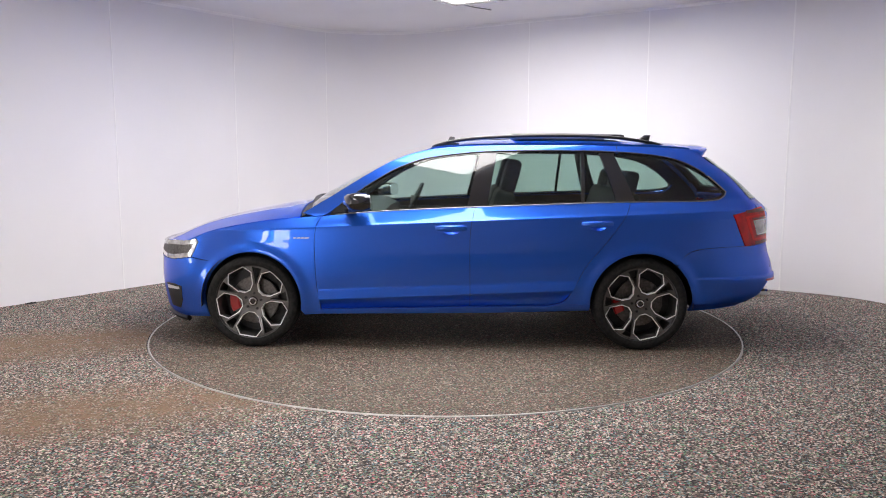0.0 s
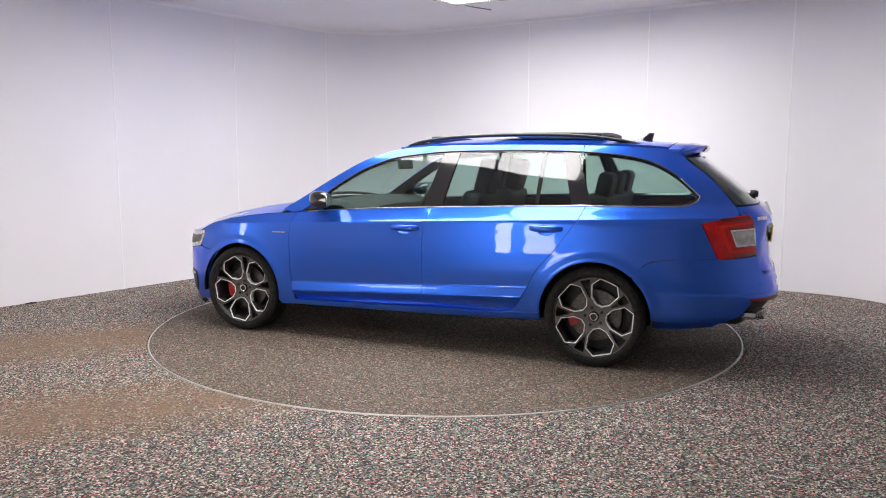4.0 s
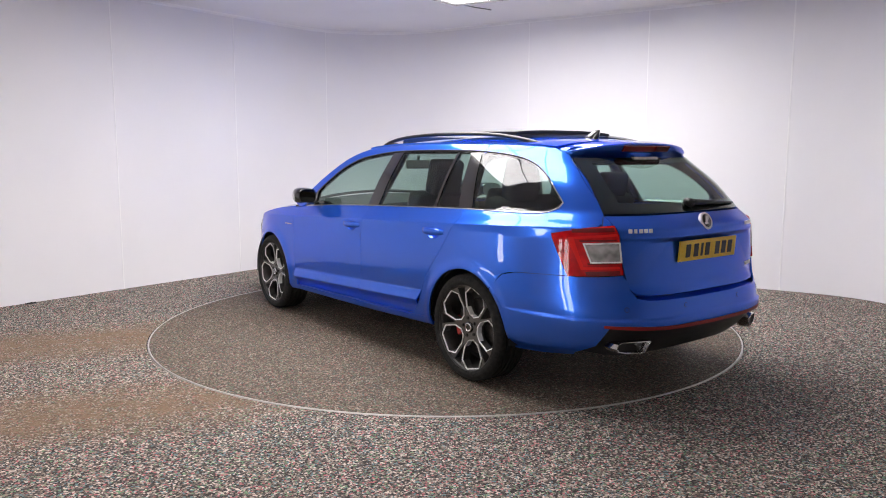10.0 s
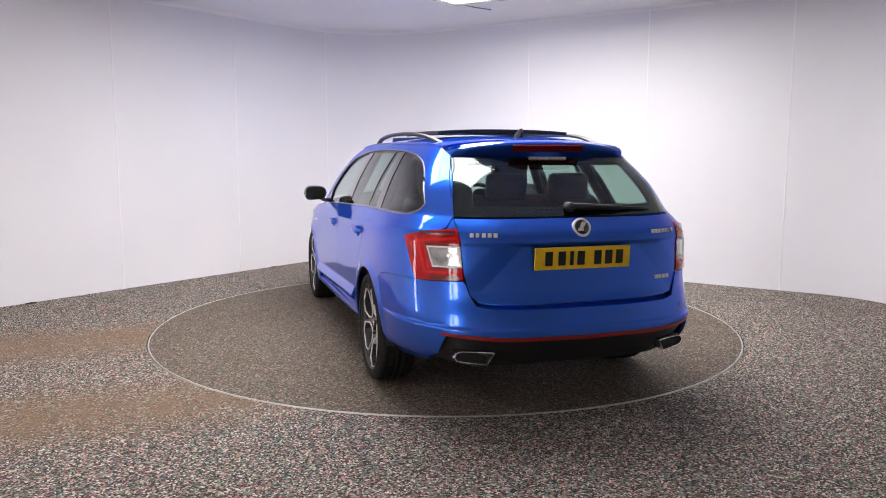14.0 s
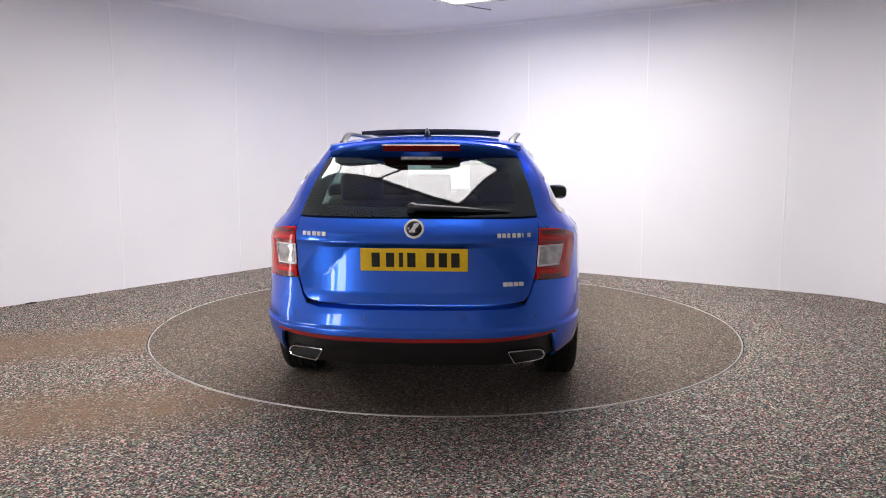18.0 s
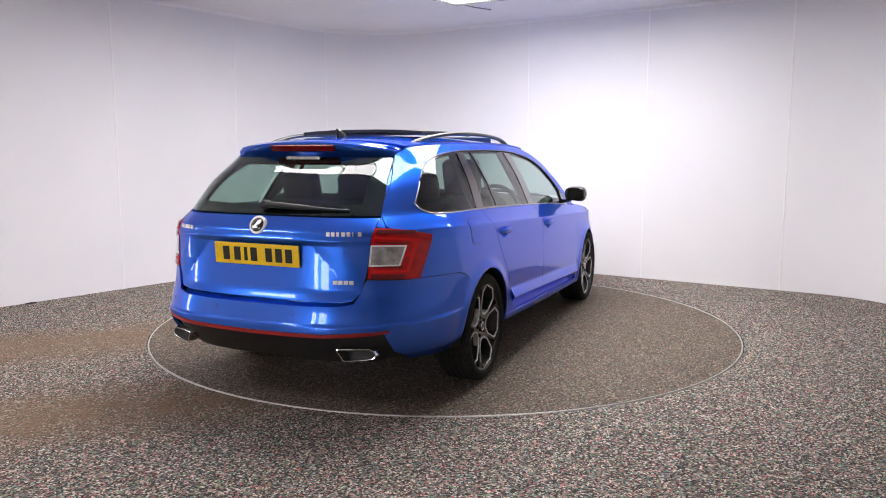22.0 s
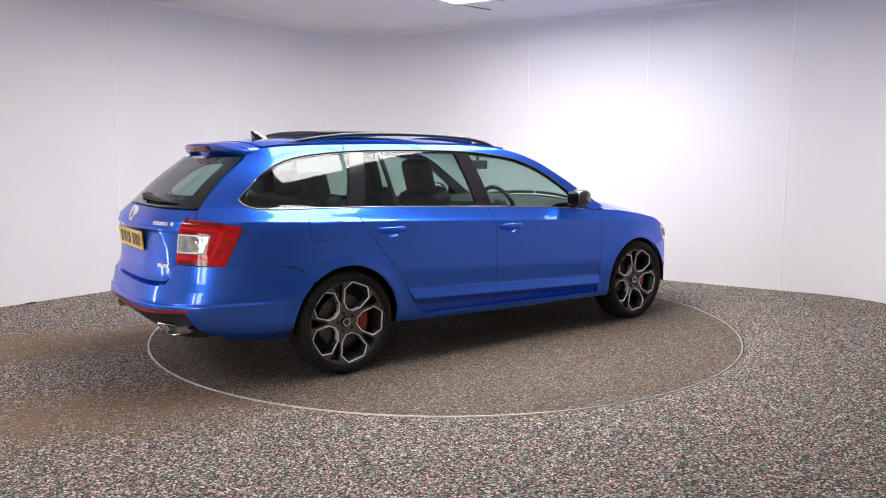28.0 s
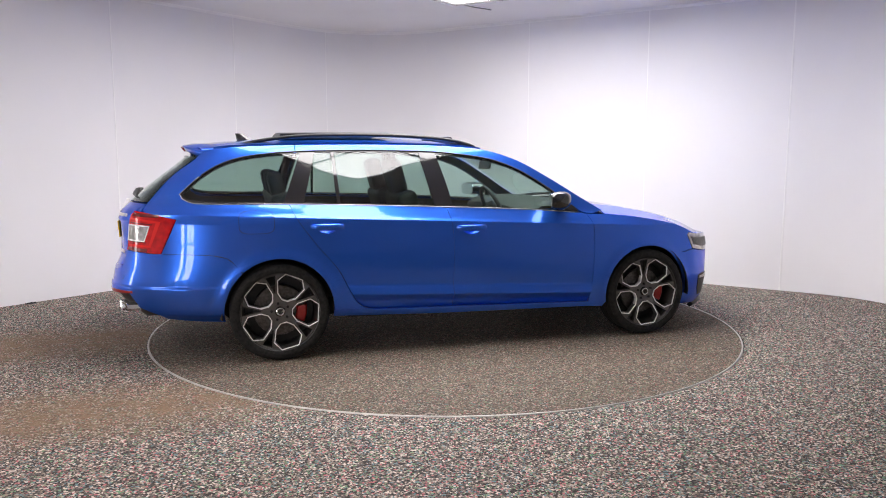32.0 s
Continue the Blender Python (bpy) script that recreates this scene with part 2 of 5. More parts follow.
def skin(name, loop, gap, place, mat, parent, label="", depth=0.012, mirror=False, lift=0.0, holes=(), creases=()):
    """A panel: an outline in a flat map, laid on a curved surface by place(u, v), its rim turned inwards by depth."""
    pts, faces, rims = fill(loop, gap, holes, creases)
    verts, normals = [], []
    e = 0.002
    for u, v in pts:
        p = np.array(place(u, v))
        n = np.cross(np.array(place(u + e, v)) - np.array(place(u - e, v)), np.array(place(u, v + e)) - np.array(place(u, v - e)))
        n = n / (np.linalg.norm(n) + 1e-12)
        verts.append(p)
        normals.append(n)
    # outward is away from a point inside the car
    c = np.mean(verts, axis=0)
    mean = np.mean(normals, axis=0)
    out = np.array((c[0] - 0.85 * max(min(c[0], 1.3), -1.3), c[1], (c[2] - 0.75) * 0.7))
    sign = 1 if mean @ out > 0 else -1
    normals = [n * sign for n in normals]
    verts = [p + n * lift for p, n in zip(verts, normals)]
    if sum(np.cross(verts[f[1]] - verts[f[0]], verts[f[2]] - verts[f[0]]) @ normals[f[0]] for f in faces) < 0:
        faces = [f[::-1] for f in faces]
    count = len(faces)
    for rim in rims:
        k = len(verts)
        verts += [verts[i] - normals[i] * depth for i in rim]
        normals += [normals[i] for i in rim]
        n = len(rim)
        seen = set()
        ring = []
        for i in range(n):
            edge = frozenset((rim[i], rim[(i + 1) % n]))
            if len(edge) == 2 and edge not in seen:
                seen.add(edge)
                ring.append((rim[i], k + i, k + (i + 1) % n, rim[(i + 1) % n]))
        faces += ring
    # turn the rim faces outwards
    cen = np.mean(verts, axis=0)
    fixed = []
    for idx, f in enumerate(faces):
        if idx >= count:
            a, b, d = (np.array(verts[f[i]]) for i in (0, 1, 3))
            if np.cross(b - a, d - a) @ (a - cen) < 0:
                f = f[::-1]
        fixed.append(f)
    if mirror:
        verts = [np.array((p[0], -p[1], p[2])) for p in verts]
        normals = [np.array((n[0], -n[1], n[2])) for n in normals]
        fixed = [f[::-1] for f in fixed]
    return child(name, mesh_of(name, verts, fixed, mat, True, normals, range(count, len(fixed))), parent, label)


def sheet(name, rows, mat, parent, label="", depth=0.01, closed=False, smooth=True):
    """A surface over a grid of points, with thickness downwards along its normals."""
    nu, nv = len(rows), len(rows[0])
    bm = bmesh.new()
    g = [[bm.verts.new(tuple(p)) for p in r] for r in rows]
    for i in range(nu - 1):
        for j in range(nv - 1 + closed):
            q = (g[i][j], g[i + 1][j], g[i + 1][(j + 1) % nv], g[i][(j + 1) % nv])
            if len({v.co.to_tuple(6) for v in q}) == 4:
                bm.faces.new(q)
            else:
                u = []
                for v in q:
                    if all((v.co - w.co).length > 1e-6 for w in u):
                        u.append(v)
                if len(u) == 3:
                    bm.faces.new(u)
    bmesh.ops.remove_doubles(bm, verts=bm.verts, dist=1e-5)
    bm.normal_update()
    if depth:
        bmesh.ops.solidify(bm, geom=bm.faces[:], thickness=depth)
    ob = part(name, bm, mat, parent, label, smooth)
    if smooth:
        sharpen(ob.data)
    return ob


def sharpen(me, angle=38):
    """Sharp edges where faces meet at more than the angle."""
    bm = bmesh.new()
    bm.from_mesh(me)
    for e in bm.edges:
        e.smooth = not (len(e.link_faces) == 2 and e.calc_face_angle(0) > radians(angle))
    bm.to_mesh(me)
    bm.free()


def box(bm, x0, x1, y0, y1, z0, z1, bevel=0.0, m=None):
    r = bmesh.ops.create_cube(bm, size=1)
    vs = r["verts"]
    for v in vs:
        v.co = Vector(((x0 + x1) / 2 + v.co.x * (x1 - x0), (y0 + y1) / 2 + v.co.y * (y1 - y0), (z0 + z1) / 2 + v.co.z * (z1 - z0)))
    if bevel:
        es = list({e for v in vs for e in v.link_edges})
        r2 = bmesh.ops.bevel(bm, geom=es, offset=bevel, segments=3, affect="EDGES", profile=0.6)
        vs = list({v for f in r2["faces"] for v in f.verts} | {v for v in vs if v.is_valid})
    if m is not None:
        bmesh.ops.transform(bm, matrix=m, verts=vs)
    return vs


def lathe(bm, profile, n=48, axis="Y", centre=(0, 0, 0)):
    """Turns a profile of (radius, along) about an axis."""
    rings = []
    for r, a in profile:
        ring = []
        for i in range(n):
            c, s = math.cos(2 * math.pi * i / n), math.sin(2 * math.pi * i / n)
            p = {"Y": (r * c, a, r * s), "Z": (r * c, r * s, a), "X": (a, r * c, r * s)}[axis]
            ring.append(bm.verts.new(Vector(p) + Vector(centre)))
        rings.append(ring)
    for a, b in zip(rings, rings[1:]):
        for i in range(n):
            bm.faces.new((a[i], a[(i + 1) % n], b[(i + 1) % n], b[i]))
    bmesh.ops.recalc_face_normals(bm, faces=bm.faces)
    return rings


def tube(bm, path, radius, n=10, squash=1.0):
    """A round bar along points."""
    rings = []
    for i, p in enumerate(path):
        p = Vector(p)
        d = (Vector(path[min(i + 1, len(path) - 1)]) - Vector(path[max(i - 1, 0)])).normalized()
        side = d.cross(Vector((0, 0, 1)))
        side = side.normalized() if side.length > 1e-4 else Vector((1, 0, 0))
        up = side.cross(d)
        r = radius[i] if isinstance(radius, (list, tuple)) else radius
        rings.append([bm.verts.new(p + r * (math.cos(a) * side + squash * math.sin(a) * up)) for a in (2 * math.pi * k / n for k in range(n))])
    for a, b in zip(rings, rings[1:]):
        for k in range(n):
            bm.faces.new((a[k], b[k], b[(k + 1) % n], a[(k + 1) % n]))
    bm.faces.new(rings[0])
    bm.faces.new(rings[-1][::-1])
    bmesh.ops.recalc_face_normals(bm, faces=bm.faces)


# ---- the room ----
def rounded_plan():
    """The room's plan: a far corner and a side corner, both rounded."""
    far, left, right = Vector((-1.12, 4.14)), Vector((-0.606, -0.795)), Vector((0.851, -0.525))
    corners = [(Vector((3.2, -7.6)), 0.6), (Vector((4.16, 0.86)), 1.15), (far, 1.25), (far + left * 8.8, 0.8), (Vector((-4.6, -7.6)), 0.6)]
    pts = []
    for i, (c, r) in enumerate(corners):
        a, b = corners[i - 1][0] - c, corners[(i + 1) % len(corners)][0] - c
        a, b = a.normalized(), b.normalized()
        half = a.angle(b) / 2
        t = r / math.tan(half)
        o = c + (a + b).normalized() * (r / math.sin(half))
        p, q = c + a * t - o, c + b * t - o
        n = 14
        for k in range(n + 1):
            w = k / n
            turn = p.angle_signed(q)
            pts.append(o + Matrix.Rotation(-turn * w, 2) @ p)
    return [Vector(p) for p in densify([tuple(p) for p in pts], 0.4)]


PLAN = rounded_plan()
HIGH = 2.857
TABLE_R = 2.243


def build_room():
    n = 180
    ring = [(TABLE_R + 0.012) * Vector((math.cos(2 * math.pi * i / n), math.sin(2 * math.pi * i / n))) for i in range(n)]
    vs, fs, _ = fill([tuple(p) for p in PLAN], 0.6, [[tuple(p) for p in ring]])
    me = mesh_of("floor", [(x, y, 0) for x, y in vs], fs, FLOOR, False)
    tagged(new("floor", me), "speckled grey bonded granule floor with brown wheel tracks", "floor", kind="structure")
    for p in me.polygons:
        if p.normal.z < 0:
            p.flip()
    bm = bmesh.new()
    vs2 = [bm.verts.new((p.x, p.y, HIGH)) for p in PLAN]
    f = bm.faces.new(vs2)
    r = bmesh.ops.extrude_face_region(bm, geom=[f])
    bmesh.ops.translate(bm, verts=[v for v in r["geom"] if isinstance(v, bmesh.types.BMVert)], vec=(0, 0, 0.12))
    bmesh.ops.recalc_face_normals(bm, faces=bm.faces)
    ce = part("ceiling", bm, CEILING, None)
    tagged(ce, "plain pale grey painted ceiling", "ceiling", kind="structure")
    rows = [[], [], [], []]
    k = len(PLAN)
    for i in range(k + 1):
        p, a, b = PLAN[i % k], PLAN[i - 1 if i <= k - 1 else k - 1], PLAN[(i + 1) % k]
        d = (b - a).normalized()
        out = Vector((d.y, -d.x))
        if (p + out * 0.1).length < p.length:
            out = -out
        q = p + out * 0.12
        for row, (c, z) in zip(rows, ((p, 0.0), (p, HIGH + 0.12), (q, HIGH + 0.12), (q, -0.05))):
            row.append((c.x, c.y, z))
    trim = []
    for i in range(k + 1):
        p, a, b = PLAN[i % k], PLAN[(i % k) - 1], PLAN[((i % k) + 1) % k]
        d = (b - a).normalized()
        n2 = Vector((-d.y, d.x))
        if (p + n2 * 0.1).length > p.length:
            n2 = -n2
        trim.append([(p.x + n2.x * o, p.y + n2.y * o, z) for o, z in ((0.001, HIGH - 0.03), (0.012, HIGH - 0.03), (0.012, HIGH - 0.018), (0.03, HIGH - 0.001))])
    tr = sheet("trim", trim, SEAM, None, depth=0)
    tagged(tr, "narrow white cove strip along the top of the wall", "trim", kind="structure")
    wl = sheet("wall_round", rows, WALL, None, depth=0)
    # the unseen right side is greyed to stand for dimmer light there
    wl.data.materials.append(DIM_WALL)
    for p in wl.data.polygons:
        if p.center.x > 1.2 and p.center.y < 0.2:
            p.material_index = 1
    tagged(wl, "white smooth panelled studio wall with rounded corners, unseen right side darkened", "wall", kind="structure")


build_room()


# ---- turntable ----
def build_turntable():
    n = 180
    tt = thing("turntable", "flush round turntable in speckled granules with thin metal rim", "turntable")
    bm = bmesh.new()
    bmesh.ops.create_circle(bm, cap_ends=True, segments=n, radius=TABLE_R - 0.006)
    r = bmesh.ops.extrude_face_region(bm, geom=bm.faces[:])
    bmesh.ops.translate(bm, verts=[v for v in r["geom"] if isinstance(v, bmesh.types.BMVert)], vec=(0, 0, -0.06))
    bmesh.ops.recalc_face_normals(bm, faces=bm.faces)
    part("deck", bm, DISC, tt)
    bm = bmesh.new()
    lathe(bm, [(TABLE_R - 0.006, -0.05), (TABLE_R - 0.006, 0.001), (TABLE_R - 0.003, 0.004), (TABLE_R + 0.003, 0.004), (TABLE_R + 0.006, 0.001), (TABLE_R + 0.006, -0.05)], n, "Z")
    part("rim", bm, RING, tt, "thin pale metal edge ring", True)
    return tt


# ---- the car's skin, in its own space: x forward, y to its left, z up, origin on the floor between the axles ----
AXLE, HUB = 1.3385, 0.320
SIDE = graph([(0.14, 0.76), (0.20, 0.805), (0.245, 0.852), (0.285, 0.868), (0.32, 0.873), (0.40, 0.879),
              (0.49, 0.8835), (0.56, 0.8850), (0.65, 0.8842), (0.75, 0.8815), (0.84, 0.8775), (0.868, 0.8760), (0.877, 0.8752), (0.881, 0.8730), (0.889, 0.8660), (0.935, 0.8340), (0.972, 0.806),
              (1.05, 0.777), (1.15, 0.739), (1.25, 0.691), (1.33, 0.646), (1.38, 0.612), (1.42, 0.570), (1.46, 0.50)])
LEDGE_Z, LEDGE_Y = (0.300, 0.338, 0.374, 0.380, 0.385, 0.436, 0.440, 0.55), (-0.022, -0.012, 0.017, 0.0215, 0.022, 0.0015, -0.002, 0.0)


def LEDGE(z):
    """The sharp wedge along the foot of the doors."""
    return float(np.interp(z, LEDGE_Z, LEDGE_Y))


TAIL = graph([(0.15, -2.17), (0.23, -2.295), (0.32, -2.377), (0.384, -2.406), (0.471, -2.416), (0.56, -2.402), (0.60, -2.392), (0.66, -2.378), (0.80, -2.365), (0.907, -2.357),
              (0.95, -2.352), (0.985, -2.325), (1.03, -2.272), (1.10, -2.190), (1.17, -2.103), (1.24, -2.012), (1.30, -1.930), (1.36, -1.880), (1.46, -1.86)])
NOSE = graph([(0.15, 2.11), (0.22, 2.16), (0.45, 2.19), (0.60, 2.185), (0.72, 2.16), (0.80, 2.12), (1.0, 2.06)])
SQUARE = graph([(0.2, 3.4), (0.52, 3.5), (0.64, 3.35), (0.8, 3.3), (1.0, 3.4), (1.09, 3.8), (1.2, 4.5), (1.4, 5.0)])
# the cabin draws in towards the tail
TAPER = graph([(0.90, 0.0), (0.97, 0.016), (1.10, 0.030), (1.19, 0.038), (1.30, 0.052), (1.42, 0.082)])
X0, X1 = -1.2, 1.0


def slope(x):
    return 0.042 * min(max(x, -1.9), 1.4)


def lean(x, z):
    """The side profile at a place: its lines climb to the rear below the belt and level out above it."""
    narrow = TAPER(z) * min(max((-0.5 - x) / 1.0, 0.0), 1.15) ** 1.3
    return SIDE(z + slope(x) * (1 - step(0.97, 1.33, z))) * (1 - narrow)


def half_width(x, z):
    w = lean(x, z)
    w += LEDGE(z + slope(x)) * step(-0.99, -0.96, x) * (1 - step(0.93, 0.96, x))
    if x < X0:
        n = SQUARE(z)
        t = min((X0 - x) / (X0 - TAIL(z)), 0.9999)
        w *= (1 - t ** n) ** (1 / n)
    if x > X1:
        t = min((x - X1) / (NOSE(z) - X1), 0.9999)
        w *= (1 - t ** 2.8) ** (1 / 2.8)
    for cx in (AXLE, -AXLE):
        r = math.hypot(x - cx, z - HUB)
        w += 0.012 * math.exp(-((r - 0.362) / 0.040) ** 2) * step(0.15, 0.45, z)
    return w


def side(x, z):
    return (x, half_width(x, z), z)


def wing_side(x, v):
    """The wings' skin in the rising side map, without the doors' wedge."""
    z = v - slope(x)
    return (x, half_width(x, z) - LEDGE(v) * step(-0.99, -0.96, x) * (1 - step(0.93, 0.96, x)), z)


def sill_side(x, z):
    """The sill keeps its full width under the tucked foot of the doors."""
    return (x, half_width(x, z) - LEDGE(z + slope(x)) * step(-0.99, -0.96, x) * (1 - step(0.93, 0.96, x)) + 0.004, z)


def tail_x(y, z):
    w, n = lean(-1.9, z), SQUARE(z)
    return X0 - (X0 - TAIL(z)) * (1 - min(abs(y) / w, 0.9999) ** n) ** (1 / n)


def gate_x(y, z):
    """The tailgate: a hooded number plate recess with slanted cheeks under the crease."""
    a = abs(y)
    edge = 0.40 + (0.905 - z) * 0.92
    cheek = min(max((edge + 0.05 - a) / 0.15, 0.0), 1.0)
    hood = 1 - step(0.893, 0.908, z)
    low = step(0.60, 0.68, z)
    lip = 0.006 * math.exp(-((z - 0.915) / 0.012) ** 2)
    return tail_x(y, z) + 0.018 * cheek * hood * (0.3 + 0.7 * low) - lip


def tail(y, z):
    return (tail_x(y, z), y, z)


def gate(y, z):
    return (gate_x(y, z), y, z)


def corner_angles(z=0.45, count=400):
    """Angles of the rear plan curve at even steps from the side to the middle."""
    n, w = SQUARE(z), SIDE(z)
    a = X0 - TAIL(z)
    ph = np.concatenate([np.linspace(0, 1, count) ** 2.2 * math.pi / 4, math.pi / 2 - np.linspace(1, 0, count)[1:] ** 2.2 * math.pi / 4])
    x, y = X0 - a * np.sin(ph) ** (2 / n), w * np.cos(ph) ** (2 / n)
    s = np.concatenate([[0], np.cumsum(np.hypot(np.diff(x), np.diff(y)))])
    return ph, s


ANGLES, LENGTHS = corner_angles()


def wrap(s, z):
    """Round the rear corner: s metres from where the side begins to curve, rising towards the middle of the tail."""
    if s > LENGTHS[-1]:
        x, y, _ = wrap(2 * LENGTHS[-1] - s, z)
        return x, -y, z
    ph = float(np.interp(s, LENGTHS, ANGLES))
    n, w = SQUARE(z), lean(-1.9, z)
    x = X0 - (X0 - TAIL(z)) * math.sin(ph) ** (2 / n)
    y = w * max(math.cos(ph), 0) ** (2 / n)
    r = math.hypot(x + AXLE, z - HUB)
    y += 0.012 * math.exp(-((r - 0.362) / 0.040) ** 2) * step(0.15, 0.45, z)
    return x, y, z


def bumper(s, z):
    """As wrap, with the shelf that fades towards the middle."""
    if s > MID:
        x, y, _ = bumper(2 * MID - s, z)
        return x, -y, z
    x, y, _ = wrap(s, z)
    d = 0.011 * (1 - step(0.497, 0.509, z)) * (1 - 0.8 * step(1.25, 1.75, s)) * step(0.45, 0.75, s)
    ph = float(np.interp(s, LENGTHS, ANGLES))
    # the foot of the shell draws in behind the wheel
    tuck = 0.06 * (1 - step(0.24, 0.49, z)) * step(1.72, 2.15, -x)
    return x - d * math.sin(ph), (y + d * math.cos(ph)) * (1 - tuck), z


MID = float(LENGTHS[-1])
_ph = np.concatenate([np.linspace(0, 1, 300) ** 2 * math.pi / 4, math.pi / 2 - np.linspace(1, 0, 300)[1:] ** 2 * math.pi / 4])
_fx, _fy = X1 + 1.18 * np.sin(_ph) ** (2 / 2.8), 0.87 * np.cos(_ph) ** (2 / 2.8)
FRONT_ANGLES, FRONT_LENGTHS = _ph, np.concatenate([[0], np.cumsum(np.hypot(np.diff(_fx), np.diff(_fy)))])
FRONT_MID = float(FRONT_LENGTHS[-1])


def front_wrap(s, z):
    """Round the front corner: s metres from where the wing begins to curve, rising towards the middle of the nose."""
    if s > FRONT_LENGTHS[-1]:
        x, y, _ = front_wrap(2 * FRONT_LENGTHS[-1] - s, z)
        return x, -y, z
    ph = float(np.interp(s, FRONT_LENGTHS, FRONT_ANGLES))
    x = X1 + (NOSE(z) - X1) * math.sin(ph) ** (2 / 2.8)
    y = lean(1.4, z) * max(math.cos(ph), 0) ** (2 / 2.8)
    r = math.hypot(x - AXLE, z - HUB)
    y += 0.012 * math.exp(-((r - 0.362) / 0.040) ** 2) * step(0.15, 0.45, z)
    return x, y, z


def front_s(x=None, y=None, z=0.5):
    ss = np.linspace(0, FRONT_MID, 700)
    p = np.array([front_wrap(s, z)[:2] for s in ss])
    return float(ss[np.argmin(abs(p[:, 0] - x) if x is not None else abs(p[:, 1] - y))])



def find_s(x=None, y=None, z=0.7):
    ss = np.linspace(0, MID, 900)
    p = np.array([wrap(s, z)[:2] for s in ss])
    return float(ss[np.argmin(abs(p[:, 0] - x) if x is not None else abs(p[:, 1] - y))])


def arc(cx, r, a0, a1, n=26):
    return [(cx + r * math.cos(radians(a0 + (a1 - a0) * i / n)), HUB + 0.006 + r * math.sin(radians(a0 + (a1 - a0) * i / n))) for i in range(n + 1)]


def line(points, n=None):
    return [tuple(p) for p in smooth_line(points, n or 6 * len(points))]


# seams in side view
DOOR_FRONT = line([(0.857, 0.265), (0.868, 0.34), (0.883, 0.44), (0.891, 0.578), (0.894, 0.733), (0.882, 0.849), (0.850, 0.914)])
DOOR_MID = line([(-0.171, 0.288), (-0.171, 0.45), (-0.169, 0.74), (-0.180, 0.873), (-0.203, 0.975)])
DOOR_BACK = line([(-0.730, 0.311), (-0.795, 0.328), (-0.845, 0.372), (-0.893, 0.457), (-0.965, 0.592), (-1.092, 0.746), (-1.216, 0.918), (-1.262, 1.014)])
BELT = line([(0.850, 0.916), (0.528, 0.943), (0.259, 0.959), (-0.205, 0.980), (-0.934, 1.007), (-1.262, 1.016)])
DLO = line([(0.816, 0.927), (0.700, 1.012), (0.587, 1.092), (0.470, 1.168), (0.350, 1.236), (0.230, 1.283), (0.116, 1.314), (-0.10, 1.343), (-0.303, 1.358), (-0.65, 1.365), (-0.949, 1.363),
            (-1.163, 1.357), (-1.36, 1.343), (-1.54, 1.318), (-1.675, 1.276), (-1.79, 1.211), (-1.875, 1.140), (-1.935, 1.084)], 90)
EDGE = line([(0.985, 0.935), (0.80, 1.044), (0.585, 1.176), (0.361, 1.298), (0.122, 1.370), (-0.155, 1.396), (-0.50, 1.403), (-0.9, 1.403), (-1.3, 1.396), (-1.58, 1.385), (-1.72, 1.372)], 60)


def cut(curve, x0, x1):
    """The stretch of a curve between two x, in its own order."""
    return [p for p in curve if min(x0, x1) <= p[0] <= max(x0, x1)]


def shrink(loop, d):
    """An outline moved inwards by d."""
    n = len(loop)
    area = sum(loop[i - 1][0] * loop[i][1] - loop[i][0] * loop[i - 1][1] for i in range(n))
    out = []
    for i in range(n):
        a, b, c = Vector(loop[i - 1]), Vector(loop[i]), Vector(loop[(i + 1) % n])
        u, v = (b - a), (c - b)
        if u.length < 1e-6 or v.length < 1e-6:
            out.append(tuple(b))
            continue
        u.normalize(), v.normalize()
        nu, nv = Vector((-u.y, u.x)), Vector((-v.y, v.x))
        m = (nu + nv)
        m = m / max(m.length_squared / 2, 0.5)
        out.append(tuple(b + m * d * (1 if area > 0 else -1)))
    return out


GAP = 0.0014
SMOOTHY = 0.021


def both(name, loop, place, mat, parent, label="", gap=SMOOTHY, **more):
    """A panel on the left and its mirror image on the right."""
    return [skin(name, loop, gap, place, mat, parent, label, mirror=m, **more) for m in (False, True)]


FRONT_HANDLE, REAR_HANDLE = (-0.0425, 0.832), (-1.028, 0.862)


def cup_loop(xc, z):
    return [(xc + 0.060 * math.cos(a), z - 0.004 + 0.033 * math.sin(a)) for a in np.linspace(0, 2 * math.pi, 29)[:-1]]


CREASES = (0.338, 0.374, 0.3795, 0.3855, 0.4355, 0.4405, 0.876, 0.882, 0.889)


def rising(loop):
    """An outline in the side map whose level lines follow the doors' creases."""
    return [(x, z + slope(x)) for x, z in loop]


def rising_side(x, v):
    return side(x, v - slope(x))


